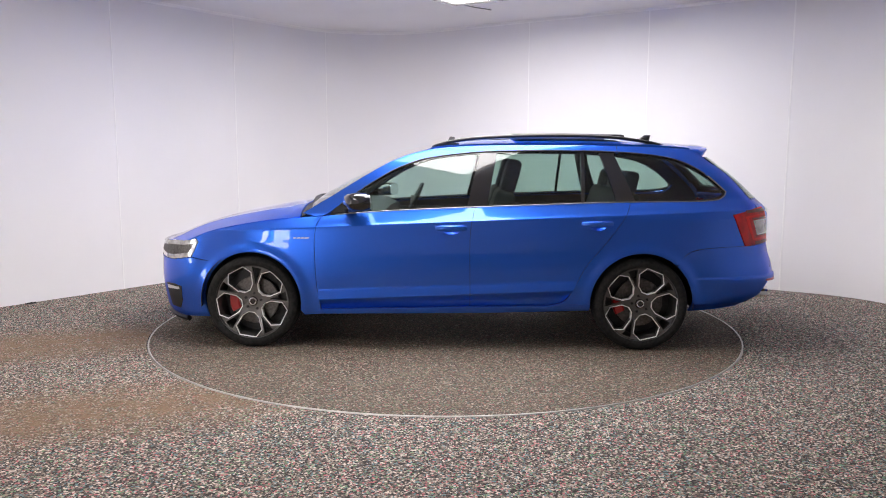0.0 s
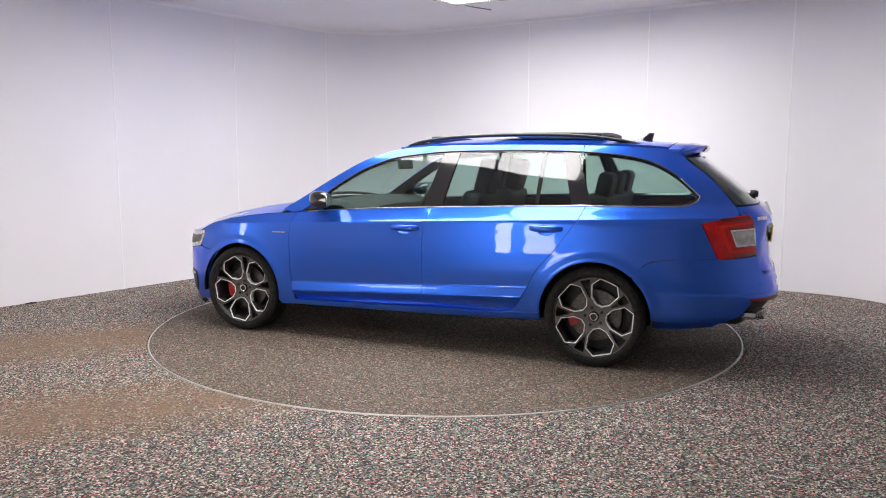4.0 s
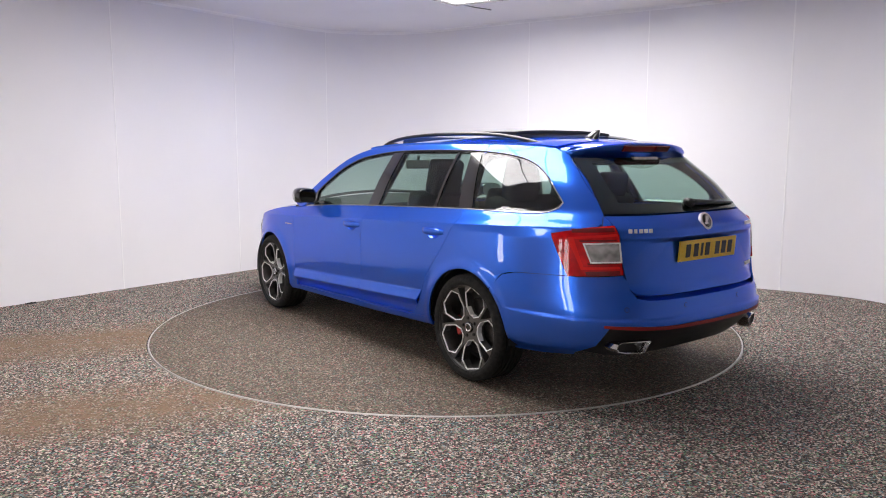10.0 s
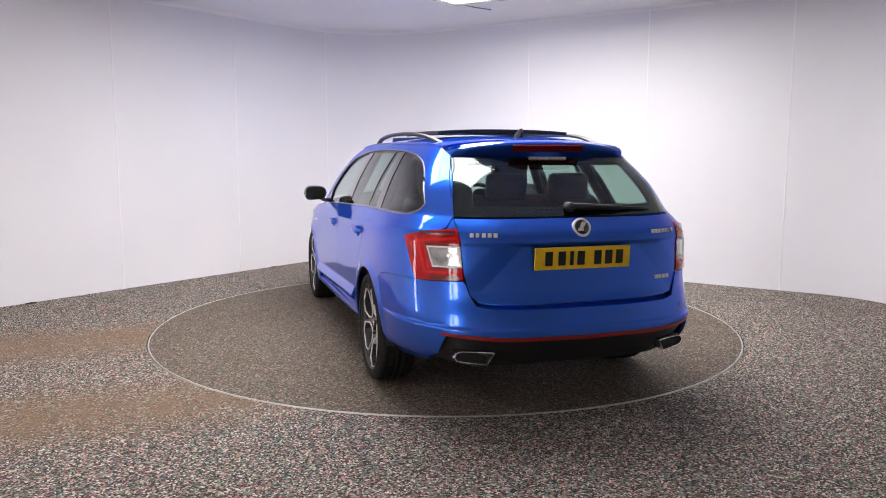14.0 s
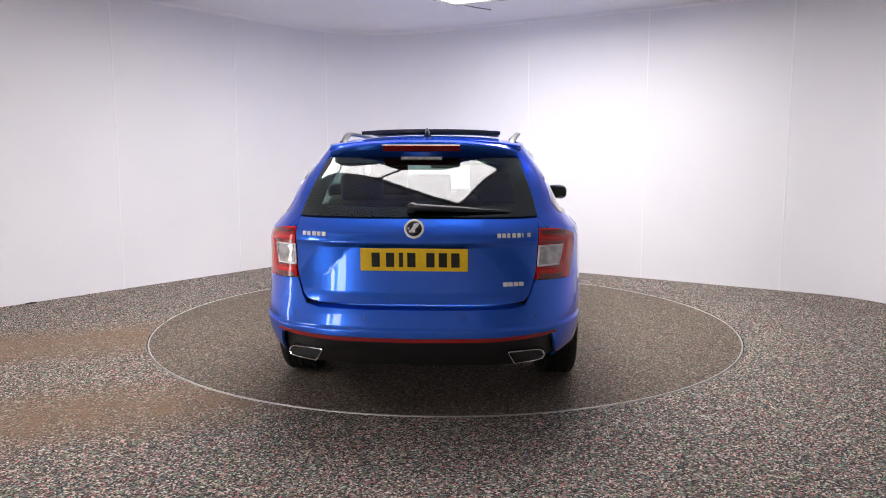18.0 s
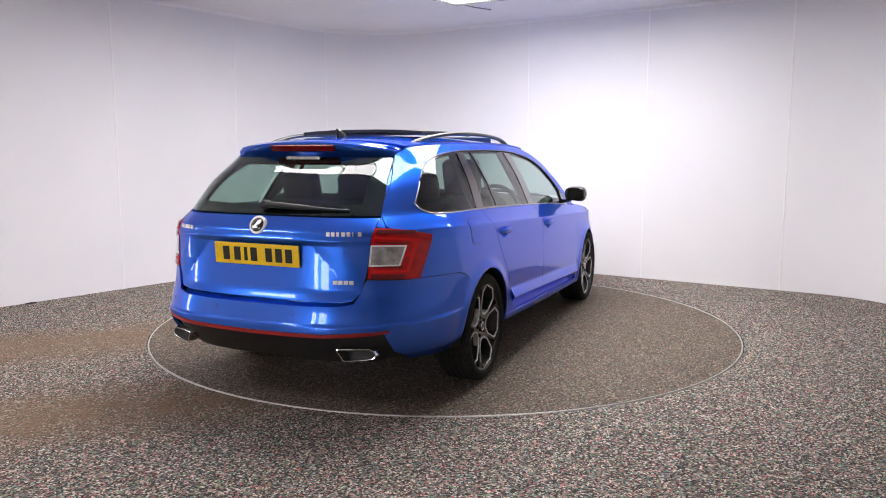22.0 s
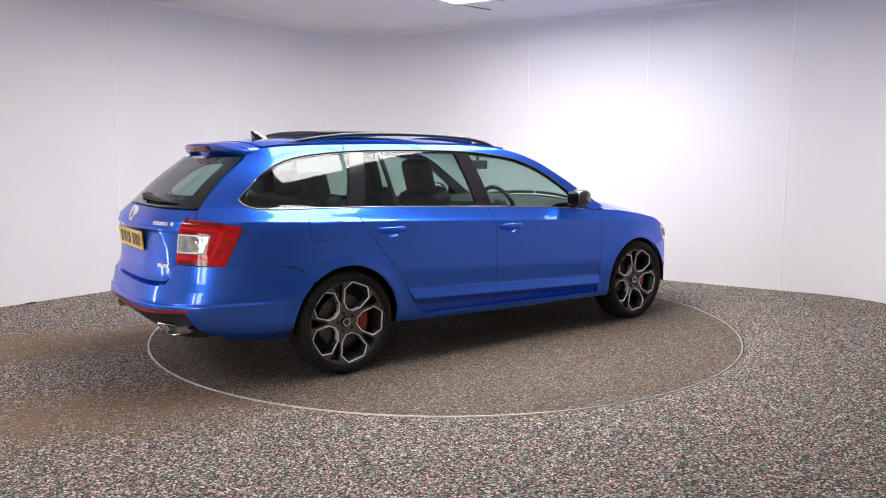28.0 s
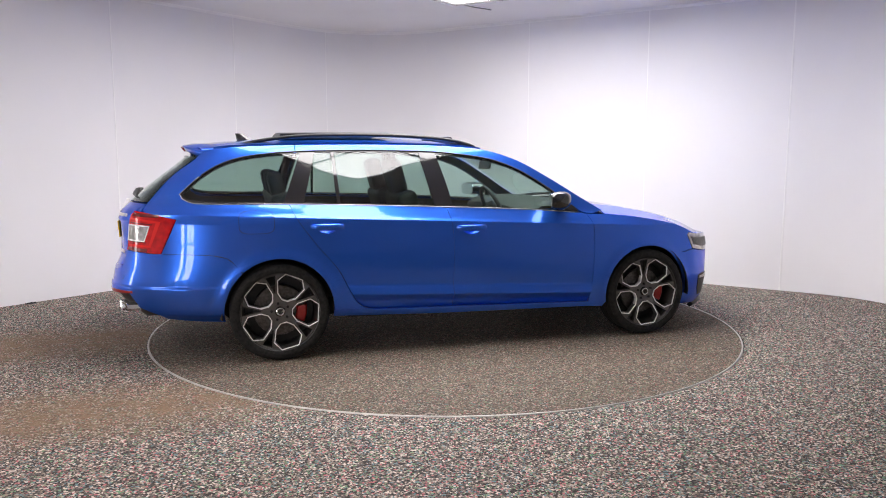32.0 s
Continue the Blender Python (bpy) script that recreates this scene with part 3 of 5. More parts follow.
def build_panels(car):
    g = lambda loop: shrink(loop, GAP)
    fender_top = [(0.850, 0.914), (1.0, 0.905), (1.2, 0.886), (1.42, 0.852), (1.62, 0.808), (1.71, 0.775), (1.748, 0.752)]
    fender = DOOR_FRONT + line(fender_top)[1:] + [(1.728, 0.728), (1.760, 0.668), (1.788, 0.620)] + [(1.70, 0.606)] + arc(AXLE, 0.343, 50, 190) + [(0.972, 0.232), (0.86, 0.238)]
    both("front_wing", rising(g(fender)), wing_side, PAINT, car, gap=0.018, creases=CREASES[-3:])
    fdoor = DOOR_FRONT[::-1] + [(-0.171, 0.288)] + DOOR_MID + cut(BELT, -0.2, 0.845)[::-1]
    doors = both("front_door", rising(g(fdoor)), rising_side, PAINT, car, gap=0.014, holes=[rising(cup_loop(*FRONT_HANDLE))], creases=CREASES)
    both("door_card", shrink(fdoor, 0.006), side, TRIM, car, "black inner door lining", gap=0.05, depth=0.002, lift=-0.030)
    rdoor = DOOR_MID[::-1] + DOOR_BACK + cut(BELT, -1.258, -0.206)[::-1]
    doors2 = both("rear_door", rising(g(rdoor)), rising_side, PAINT, car, gap=0.014, holes=[rising(cup_loop(*REAR_HANDLE))], creases=CREASES)
    both("door_card", shrink(rdoor, 0.006), side, TRIM, car, "black inner door lining", gap=0.05, depth=0.002, lift=-0.030)
    sill = [(0.875, 0.240), (0.862, 0.276), (0.3, 0.288), (-0.171, 0.298), (-0.727, 0.3085), (-0.86, 0.318), (-0.984, 0.324), (-0.990, 0.270), (-0.3, 0.250)]
    both("side_sill", g(sill), sill_side, PAINT, car, gap=0.014, depth=0.02)
    glass_back = [p for p in DLO if p[0] < -1.20]
    quarter = DOOR_BACK + line([(-1.262, 1.016), (-1.5, 1.019), (-1.72, 1.021), (-1.86, 1.028), (-1.925, 1.060)])[1:] + glass_back[::-1] + [(-1.20, 1.343), (-1.20, 1.398)]
    quarter += cut(EDGE, -1.72, -1.205) + line([(-1.76, 1.355), (-1.85, 1.295), (-1.985, 1.185), (-2.10, 1.072), (-2.165, 0.985)])
    quarter += [(-2.150, 0.962), (-1.956, 0.931), (-2.001, 0.83), (-2.056, 0.7145), (-2.04, 0.7155)] + line([(-1.90, 0.712), (-1.747, 0.704), (-1.66, 0.683), (-1.615, 0.645), (-1.585, 0.60)])
    quarter += arc(-AXLE, 0.347, 130, -8) + [(-0.990, 0.272), (-0.86, 0.266), (-0.730, 0.2625)]
    both("rear_wing", rising(g(quarter)), wing_side, PAINT, car, gap=0.018, creases=CREASES[-3:])
    both("load_bay_lining", shrink(quarter, 0.008), side, TRIM, car, "black load bay lining", gap=0.05, depth=0.002, lift=-0.030)
    # strip of pillar and roof side over the windows
    top = [p for p in EDGE if p[0] > -1.198]
    pillar = top + [(-1.198, 1.398), (-1.198, 1.345)] + [p for p in DLO if p[0] > -1.195][::-1] + [(0.852, 0.918), (0.90, 0.914)]
    both("roof_pillar", g(pillar), side, PAINT, car, gap=0.013)
    both("pillar_lining", shrink(pillar, 0.005), side, TRIM, car, "dark inner pillar lining", gap=0.04, depth=0.002, lift=-0.022)
    # belt strip and chrome line round the windows
    for sgn in (1, -1):
        bm = bmesh.new()
        path = [p for p in BELT if p[0] < 0.80] + line([(-1.262, 1.016), (-1.5, 1.019), (-1.72, 1.021), (-1.86, 1.030), (-1.922, 1.056)])[1:] + [p for p in DLO[::-1] if p[0] < -1.80]
        tube(bm, [(x, sgn * (half_width(x, z) + 0.002), z) for x, z in path], 0.0034, 8, 1.0)
        part("window_trim", bm, SOFT_CHROME, car, "thin bright chrome strip below the windows", True)
        bm = bmesh.new()
        tube(bm, [(x, sgn * (half_width(x, z) + 0.002), z) for x, z in DLO[::-1] if -1.81 < x < 0.74], 0.0040, 8, 1.0)
        part("window_trim", bm, DARK_CHROME, car, "thin dark trim strip above the windows", True)
    nose(car)
    hood(car)
    upper(car)
    tailgate(car)
    return doors, doors2


def nose(car):
    """Front bumper wrapping from wheel arch to wheel arch, with headlamps, grille and lower intakes."""
    arch = [(front_s(x=AXLE + math.sqrt(max(0.343 ** 2 - (z - HUB - 0.006) ** 2, 0)) + 0.003, z=z), z) for z in (0.20, 0.28, 0.36, 0.44, 0.52, 0.597)]
    half = arch + [(front_s(x=1.70, z=0.6), 0.602), (front_s(x=1.79, z=0.61), 0.614), (front_s(x=1.95, z=0.59), 0.588), (front_s(y=0.45, z=0.59), 0.588), (FRONT_MID, 0.590)]
    half += [(FRONT_MID, 0.175), (front_s(y=0.5, z=0.2), 0.178), (front_s(x=1.86, z=0.18), 0.182)]
    head = [(front_s(x=1.730, z=0.73), 0.730), (front_s(x=1.752, z=0.74), 0.747), (front_s(x=1.85, z=0.73), 0.731), (front_s(x=1.95, z=0.72), 0.728), (front_s(y=0.50, z=0.71), 0.715), (front_s(y=0.44, z=0.69), 0.69),
            (front_s(y=0.46, z=0.61), 0.612), (front_s(y=0.60, z=0.59), 0.593), (front_s(x=1.95, z=0.59), 0.592), (front_s(x=1.792, z=0.62), 0.620), (front_s(x=1.763, z=0.66), 0.668)]
    intake = [(front_s(x=1.885, z=0.4), 0.400), (front_s(x=1.95, z=0.4), 0.412), (front_s(y=0.58, z=0.4), 0.408), (front_s(y=0.60, z=0.25), 0.245), (front_s(x=1.91, z=0.24), 0.238), (front_s(x=1.885, z=0.3), 0.30)]
    drl = [(front_s(x=1.905, z=0.39), 0.378), (front_s(x=1.905, z=0.39), 0.394), (front_s(y=0.60, z=0.39), 0.396), (front_s(y=0.60, z=0.39), 0.372)]
    for m in (False, True):
        skin("front_bumper", half, 0.03, front_wrap, PAINT, car, depth=0.012, mirror=m)
        lamp = skin("headlamp", shrink(head, GAP), 0.025, front_wrap, HEAD_LENS, car, "clear headlamp with chrome reflector", depth=0.02, lift=0.002, mirror=m)
        inner = shrink(head, 0.032)
        skin("lamp_reflector", inner, 0.03, front_wrap, STEEL, lamp, "dark inner reflector", depth=0.003, lift=0.004, mirror=m)
        skin("intake", intake, 0.03, front_wrap, BLACK, car, "black side intake in the bumper", depth=0.006, lift=0.004, mirror=m)
        skin("fog_lamp", drl, 0.02, front_wrap, SEAM, car, "small bright fog lamp strip", depth=0.008, lift=0.009, mirror=m)
        loop = [(front_s(x=1.86, z=0.17), 0.150), (front_s(x=1.86, z=0.18), 0.180), (front_s(y=0.5, z=0.2), 0.196), (FRONT_MID, 0.196), (FRONT_MID, 0.168), (front_s(y=0.5, z=0.2), 0.166)]
        skin("chin_spoiler", loop, 0.03, front_wrap, BLACK, car, "black chin spoiler lip", depth=0.03, lift=0.022, mirror=m)
    def front(y, z):
        w = lean(1.4, z)
        return X1 + (NOSE(z) - X1) * (1 - min(abs(y) / w, 0.9999) ** 2.8) ** (1 / 2.8)
    rows = []
    for z in np.linspace(0.592, 0.70, 5):
        rows.append([(front(y, z) - 0.02, y, z) for y in np.linspace(-0.44, 0.44, 31)])
    grille = sheet("grille", rows, GLOSS_BLACK, car, "black ribbed radiator grille", depth=0.02)
    for i in range(17):
        y = -0.40 + 0.05 * i
        bm = bmesh.new()
        box(bm, front(y, 0.65) - 0.03, front(y, 0.65) - 0.010, y - 0.008, y + 0.008, 0.605, 0.69, 0.003)
        part("grille_bar", bm, BLACK, grille)


HOOD_EDGE = [(0.985, 0.935), (1.0, 0.908), (1.2, 0.889), (1.42, 0.855), (1.62, 0.811), (1.745, 0.766), (1.84, 0.732), (1.985, 0.726)]
HOOD_MID = [(1.05, 0.980), (1.20, 0.962), (1.341, 0.940), (1.608, 0.888), (1.80, 0.838), (1.95, 0.785), (2.06, 0.738), (2.15, 0.698)]


def loft(edge, mid, n, power=2.0, nv=25, inset=0.0):
    """Rows across the car from an edge curve in side view, laid on the skin, up to a middle line."""
    e, m = smooth_line(edge, n), smooth_line(mid, n)
    rows = []
    for (xe, ze), (xm, zm) in zip(e, m):
        ye = half_width(xe, ze) - inset
        row = []
        for v in np.linspace(-1, 1, nv):
            k = abs(v) ** power
            row.append((xm + (xe - xm) * k, ye * v, zm + (ze - zm) * k))
        rows.append(row)
    return rows


def hood(car):
    rows = loft(HOOD_EDGE[1:], HOOD_MID, 24, 2.5, 33, 0.004)
    for r in rows:
        for j, (x, y, z) in enumerate(r):
            r[j] = (x, y, z + 0.010 * math.exp(-((abs(y) - 0.52) / 0.07) ** 2) * step(1.0, 1.3, x) * (1 - step(1.8, 2.1, x)))
    sheet("bonnet", rows, PAINT, car, depth=0.012)
    # scuttle and wipers at the foot of the windscreen
    rows = loft([(0.955, 0.928), (0.99, 0.912)], [(0.99, 0.992), (1.075, 0.965)], 5, 2.0, 25, 0.012)
    sheet("scuttle", rows, BLACK, car, "black plastic scuttle under the windscreen", depth=0.01)
    for y0, y1 in ((0.62, 0.02), (-0.02, -0.62)):
        bm = bmesh.new()
        tube(bm, [(1.01 - 0.10 * (abs(y) / 0.7) ** 2 , y, 1.012 - 0.055 * (abs(y) / 0.7) ** 2) for y in np.linspace(y0, y1, 9)], 0.012, 8)
        part("windscreen_wiper", bm, BLACK, car, "", True)


SCREEN_MID = [(0.985, 1.010), (0.82, 1.108), (0.60, 1.220), (0.39, 1.312), (0.225, 1.366), (0.115, 1.390)]
ROOF_MID = [(0.108, 1.388), (-0.05, 1.415), (-0.3, 1.434), (-0.8, 1.444), (-1.3, 1.436), (-1.58, 1.420), (-1.74, 1.408)]


def upper(car):
    e = [p for p in EDGE if p[0] > 0.125]
    rows = loft(e[2:], SCREEN_MID, 20, 2.0, 29, 0.006)
    sheet("windscreen", rows, GLASS, car, "clear curved windscreen", depth=0)
    e = [p for p in EDGE if p[0] < 0.118]
    rows = loft(e, ROOF_MID, 36, 2.6, 33, 0.003)
    sheet("roof", rows, PAINT, car, depth=0.012)
    # glass roof: fixed dark front pane and the open pane slid above the roof, with a raised wind deflector
    def on_roof(x, y, up):
        zc = graph([(-p[0], p[1]) for p in ROOF_MID])(-x)
        return (x, y, zc + up - 0.035 * (abs(y) / 0.6) ** 2.6)
    rows = [[on_roof(x, y, 0.005) for y in np.linspace(-0.43, 0.43, 17)] for x in np.linspace(0.02, -0.60, 14)]
    sheet("sunroof_opening", rows, GLOSS_BLACK, car, "dark opening of the panoramic roof", depth=0.004)
    rows = [[on_roof(x, y, 0.034) for y in np.linspace(-0.425, 0.425, 17)] for x in np.linspace(-0.50, -1.28, 14)]
    sheet("sunroof_pane", rows, BLACK, car, "black glass roof pane slid open over the roof", depth=0.02)
    rows = [[on_roof(0.01 - 0.03 * k - 0.04 * (y / 0.42) ** 2, y, 0.004 + 0.052 * k) for y in np.linspace(-0.42, 0.42, 17)] for k in (0, 0.5, 1)]
    sheet("wind_deflector", rows, BLACK, car, "raised black wind deflector", depth=0.008)
    # roof rails
    for sgn in (1, -1):
        bm = bmesh.new()
        pts = smooth_line([(0.10, 1.388), (0.06, 1.405), (-0.035, 1.428), (-0.233, 1.452), (-0.588, 1.467), (-0.984, 1.466), (-1.222, 1.453), (-1.423, 1.426), (-1.53, 1.404), (-1.56, 1.392)], 40)
        rad = [0.017 + 0.003 * math.sin(math.pi * i / 39) for i in range(40)]
        tube(bm, [(x, sgn * (0.548 - 0.045 * ((x + 0.7) / 0.8) ** 2 - 0.02 * max(0, -x - 1.0)), z) for x, z in pts], rad, 12, 0.62)
        rail = part("roof_rail", bm, SATIN_BLACK, car, "gloss black curved roof rail", True)
        for x, ln in ((-0.02, 0.07), (-1.44, 0.08)):
            bm = bmesh.new()
            zt = float(np.interp(-x, [-q[0] for q in pts], [q[1] for q in pts]))
            y = sgn * (0.548 - 0.045 * ((x + 0.7) / 0.8) ** 2 - 0.02 * max(0, -x - 1.0))
            box(bm, x - ln, x + ln, y - 0.016, y + 0.016, 1.375, zt - 0.008, 0.006)
            part("rail_foot", bm, SATIN_BLACK, rail, "", False)
    # aerial fin
    rows = []
    for k in np.linspace(0, 1, 7):
        x0, x1 = -1.43 - 0.095 * k ** 1.2, -1.56 - 0.012 * k
        w = 0.022 * (1 - k) ** 0.8 + 0.004
        z = 1.425 + 0.062 * k
        rows.append([(x0 + (x1 - x0) * (0.5 - 0.5 * math.cos(a)), w * math.sin(a), z) for a in np.linspace(0, 2 * math.pi, 17)[:-1]])
    sheet("aerial_fin", rows, GLOSS_BLACK, car, "black shark-fin aerial", depth=0, closed=True)
    # side glass and black pillar trims
    def glass_loop(pts):
        return shrink(pts, 0.001)
    low = lambda x: float(np.interp(-x, [-p[0] for p in BELT], [p[1] for p in BELT])) + 0.008
    high = lambda x: float(np.interp(-x, [-p[0] for p in DLO], [p[1] for p in DLO])) - 0.010
    # frame of black rubber behind all side glass, with holes for the panes
    f_glass = [(0.640, low(0.640)), (0.640, high(0.640) - 0.006)] + [(x, high(x)) for x in np.linspace(0.60, -0.236, 22)] + [(-0.150, low(-0.150))]
    r_glass = [(-0.285, low(-0.285))] + [(x, high(x)) for x in np.linspace(-0.356, -0.942, 10)] + [(-0.928, low(-0.928))]
    s_glass = [(-0.950, low(-0.950)), (-0.965, high(-0.965)), (-1.02, high(-1.02)), (-1.072, high(-1.072)), (-1.168, low(-1.168))]
    q_low = lambda x: float(np.interp(-x, [1.26, 1.62, 1.82, 1.90], [1.024, 1.029, 1.037, 1.056]))
    q_glass = [(-1.295, q_low(-1.295)), (-1.172, high(-1.172) - 0.004)] + [(x, high(x)) for x in np.linspace(-1.22, -1.895, 20)] + [(-1.915, 1.082), (-1.898, 1.058)] + [(x, q_low(x)) for x in (-1.85, -1.78, -1.6, -1.45)]
    outer = [(0.80, low(0.80) - 0.010)] + [p for p in DLO if p[0] < 0.79] + [(x, q_low(x) - 0.010) for x in (-1.90, -1.86, -1.72, -1.5, -1.27)] + [(x, low(x) - 0.012) for x in np.linspace(-1.24, 0.78, 26)]
    both("window_surround", outer, side, GLOSS_BLACK, car, "gloss black window frame and pillar trim", gap=0.022, holes=[f_glass, r_glass, s_glass, q_glass], depth=0.02, lift=-0.003)
    both("front_door_glass", f_glass, side, GLASS, car, gap=0.06, depth=0.004, lift=-0.006)
    both("rear_door_glass", r_glass, side, DARK_GLASS, car, gap=0.06, depth=0.004, lift=-0.006)
    both("rear_door_quarterlight", s_glass, side, DARK_GLASS, car, gap=0.06, depth=0.004, lift=-0.006)
    both("load_bay_glass", q_glass, side, DARK_GLASS, car, gap=0.06, depth=0.004, lift=-0.006)


def tailgate(car):
    half = [(0.0, 0.616), (0.30, 0.616), (0.47, 0.619), (0.535, 0.628), (0.562, 0.655), (0.575, 0.70), (0.590, 0.76), (0.600, 0.88), (0.606, 0.975), (0.604, 1.022), (0.3, 1.024), (0.0, 1.025)]
    loop = half + [(-y, z) for y, z in half[::-1][1:-1]]
    lid = skin("tailgate", shrink(loop, GAP), 0.014, gate, PAINT, car, depth=0.03)
    # pane: black border with the clear pane let into it
    pane = [(-0.602, 1.030), (0.602, 1.030), (0.585, 1.10), (0.555, 1.20), (0.515, 1.318), (-0.515, 1.318), (-0.555, 1.20), (-0.585, 1.10)]
    clear = [(-0.50, 1.085), (-0.25, 1.078), (0.0, 1.076), (0.25, 1.078), (0.50, 1.085), (0.485, 1.16), (0.45, 1.29), (-0.45, 1.29), (-0.485, 1.16)]
    skin("rear_window_border", pane, 0.05, tail, GLOSS_BLACK, lid, "black printed border of the rear window", depth=0.015, holes=[clear])
    skin("rear_window", pane, 0.05, tail, DARK_GLASS, lid, "dark tinted rear window", depth=0.004, lift=0.003)
    # blue corners between side skin and pane
    edge = line([(-1.745, 1.352), (-1.85, 1.295), (-1.985, 1.185), (-2.10, 1.072), (-2.165, 0.985), (-2.17, 0.968)], 16)
    inner = [tuple(p) for p in smooth_line([(0.607, 0.981), (0.604, 1.05), (0.588, 1.10), (0.558, 1.20), (0.520, 1.32), (0.50, 1.352)], 16)]
    loop = [(find_s(x=x, z=z), z) for x, z in edge] + [(find_s(y=y, z=z), z) for y, z in inner]
    for m in (False, True):
        skin("rear_pillar", shrink(loop, GAP * 0.6), 0.02, wrap, PAINT, car, depth=0.02, mirror=m)
    # roof spoiler
    rows = []
    for y in np.sin(np.linspace(-math.pi / 2, math.pi / 2, 41)) * 0.522:
        q = abs(y) / 0.522
        tip = -1.938 + 0.12 * q ** 3
        zt = 1.402 - 0.046 * q ** 2.6
        th = 0.034
        root = -1.66 - 0.02 * q
        zr = 1.416 - 0.046 * q ** 2.6
        zb = 1.318 + 0.004 * q
        prof = [(root, zr + 0.0), (-1.74, zr + 0.001), (-1.86 + 0.06 * q ** 3, (zr + zt) / 2 + 0.006), (tip + 0.03, zt + 0.004), (tip + 0.006, zt), (tip, zt - 0.010), (tip + 0.012, zt - th), (tip + 0.05, zt - th - 0.020),
                (-1.89 + 0.09 * q, zb - 0.008), (-1.80, zb), (root, zr - 0.06)]
        pinch = math.sqrt(max(0.0, 1 - ((q - 0.965) / 0.035) ** 2)) if q > 0.965 else 1.0
        cx, cz = -1.76, zr - 0.022
        rows.append([(cx + (x - cx) * (0.45 + 0.55 * pinch), y, cz + (z - cz) * (0.08 + 0.92 * pinch)) for x, z in prof])
    sheet("roof_spoiler", rows, PAINT, lid, "blue roof spoiler", depth=0, closed=True)
    rows = [[(-1.938 + 0.12 * (abs(y) / 0.522) ** 3 - 0.004 + 0.024 * k, y, 1.388 - 0.030 * k) for y in np.linspace(-0.205, 0.205, 15)] for k in (0, 0.5, 1)]
    sheet("brake_light", rows, DARK_RED, lid, "dark red high brake light strip", depth=0.008)
    bm = bmesh.new()
    box(bm, -1.925, -1.90, -0.11, 0.11, 1.305, 1.325, 0.004)
    part("spoiler_washer_housing", bm, CLEAR_LENS, lid, "small pale cover under the spoiler")
    # rear wiper
    bm = bmesh.new()
    tx = lambda y, z: tail_x(y, z) - 0.028
    lathe(bm, [(0.0, -0.02), (0.020, -0.02), (0.026, 0.0), (0.026, 0.03), (0.0, 0.03)], 20, "X", (tx(0.0, 1.075), 0.02, 1.075))
    rad = [0.020, 0.021, 0.020, 0.018, 0.017, 0.015, 0.010, 0.007, 0.006, 0.005]
    tube(bm, [(tx(y, 1.078) - 0.006, y, 1.080 - 0.022 * (0.02 - y) / 0.5) for y in np.linspace(0.03, -0.46, 10)], rad, 10, 0.8)
    part("rear_wiper", bm, BLACK, lid, "black rear wiper arm and blade", True)
    # plate with plain bars
    px = gate_x(0, 0.83) - 0.012
    tilt = pose(px, 0, 0.832, 0, -4, 0)
    bm = bmesh.new()
    box(bm, -0.005, 0.005, -0.260, 0.260, -0.0555, 0.0555, 0.004, tilt)
    plate = part("number_plate", bm, YELLOW, lid, "yellow reflective rear number plate with black characters")
    for y in (0.185, 0.115, 0.062, 0.012, -0.080, -0.140, -0.200):
        bm = bmesh.new()
        w = 0.010 if y == 0.062 else 0.020
        box(bm, -0.0065, -0.0045, y - w, y + w, -0.035, 0.035, 0.0, tilt)
        part("plate_bar", bm, INK, plate)
    for y in (0.236, -0.236):
        bm = bmesh.new()
        lathe(bm, [(0, -0.008), (0.006, -0.008), (0.007, -0.004)], 12, "X", tilt @ Vector((0, y, 0)))
        part("plate_screw", bm, YELLOW, plate)
    # round emblem and badge bars
    bx = tail_x(0, 0.979)
    m = pose(bx - 0.004, 0, 0.979, 0, 22, 0)
    bm = bmesh.new()
    lathe(bm, [(0.0, -0.006), (0.037, -0.006), (0.039, -0.010), (0.046, -0.010), (0.049, -0.004), (0.049, 0.01)], 36, "X")
    bmesh.ops.transform(bm, matrix=m, verts=bm.verts)
    em = part("emblem", bm, POLISHED, lid, "round chrome emblem with black field", True)
    bm = bmesh.new()
    lathe(bm, [(0.0, -0.0085), (0.036, -0.0085), (0.037, -0.006)], 30, "X")
    bmesh.ops.transform(bm, matrix=m, verts=bm.verts)
    part("emblem_field", bm, GLOSS_BLACK, em, "", True)
    for i, (y0, z0, l, a) in enumerate(((0.004, 0.004, 0.044, 25), (-0.006, 0.010, 0.034, 25), (-0.014, 0.016, 0.022, 25), (0.010, -0.014, 0.030, 90))):
        bm = bmesh.new()
        box(bm, -0.0115, -0.0085, -0.0058, 0.0058, -l / 2, l / 2, 0.001, m @ pose(0, y0, z0, a, 0, 0))
        part("emblem_bar", bm, POLISHED, em)
    def badge(name, y0, y1, z, tall, bars, lab):
        n = len(bars)
        holder = None
        for i, wfrac in enumerate(bars):
            ya = y0 + (y1 - y0) * i / n
            yb = ya + (y1 - y0) / n * wfrac
            ym = (ya + yb) / 2
            bm = bmesh.new()
            box(bm, -0.003, 0.003, -abs(yb - ya) / 2, abs(yb - ya) / 2, -tall / 2, tall / 2, 0.0012, pose(gate_x(ym, z) - 0.003, ym, z, 0, 8, -math.degrees(math.atan((gate_x(ym + 0.01, z) - gate_x(ym - 0.01, z)) / 0.02))))
            if holder is None:
                holder = part(name, bm, POLISHED, lid, lab)
            else:
                part("badge_bar", bm, POLISHED, holder)
    badge("badge", 0.562, 0.430, 0.950, 0.021, [0.72, 0.62, 0.74, 0.70, 0.74], "chrome lettering bars")
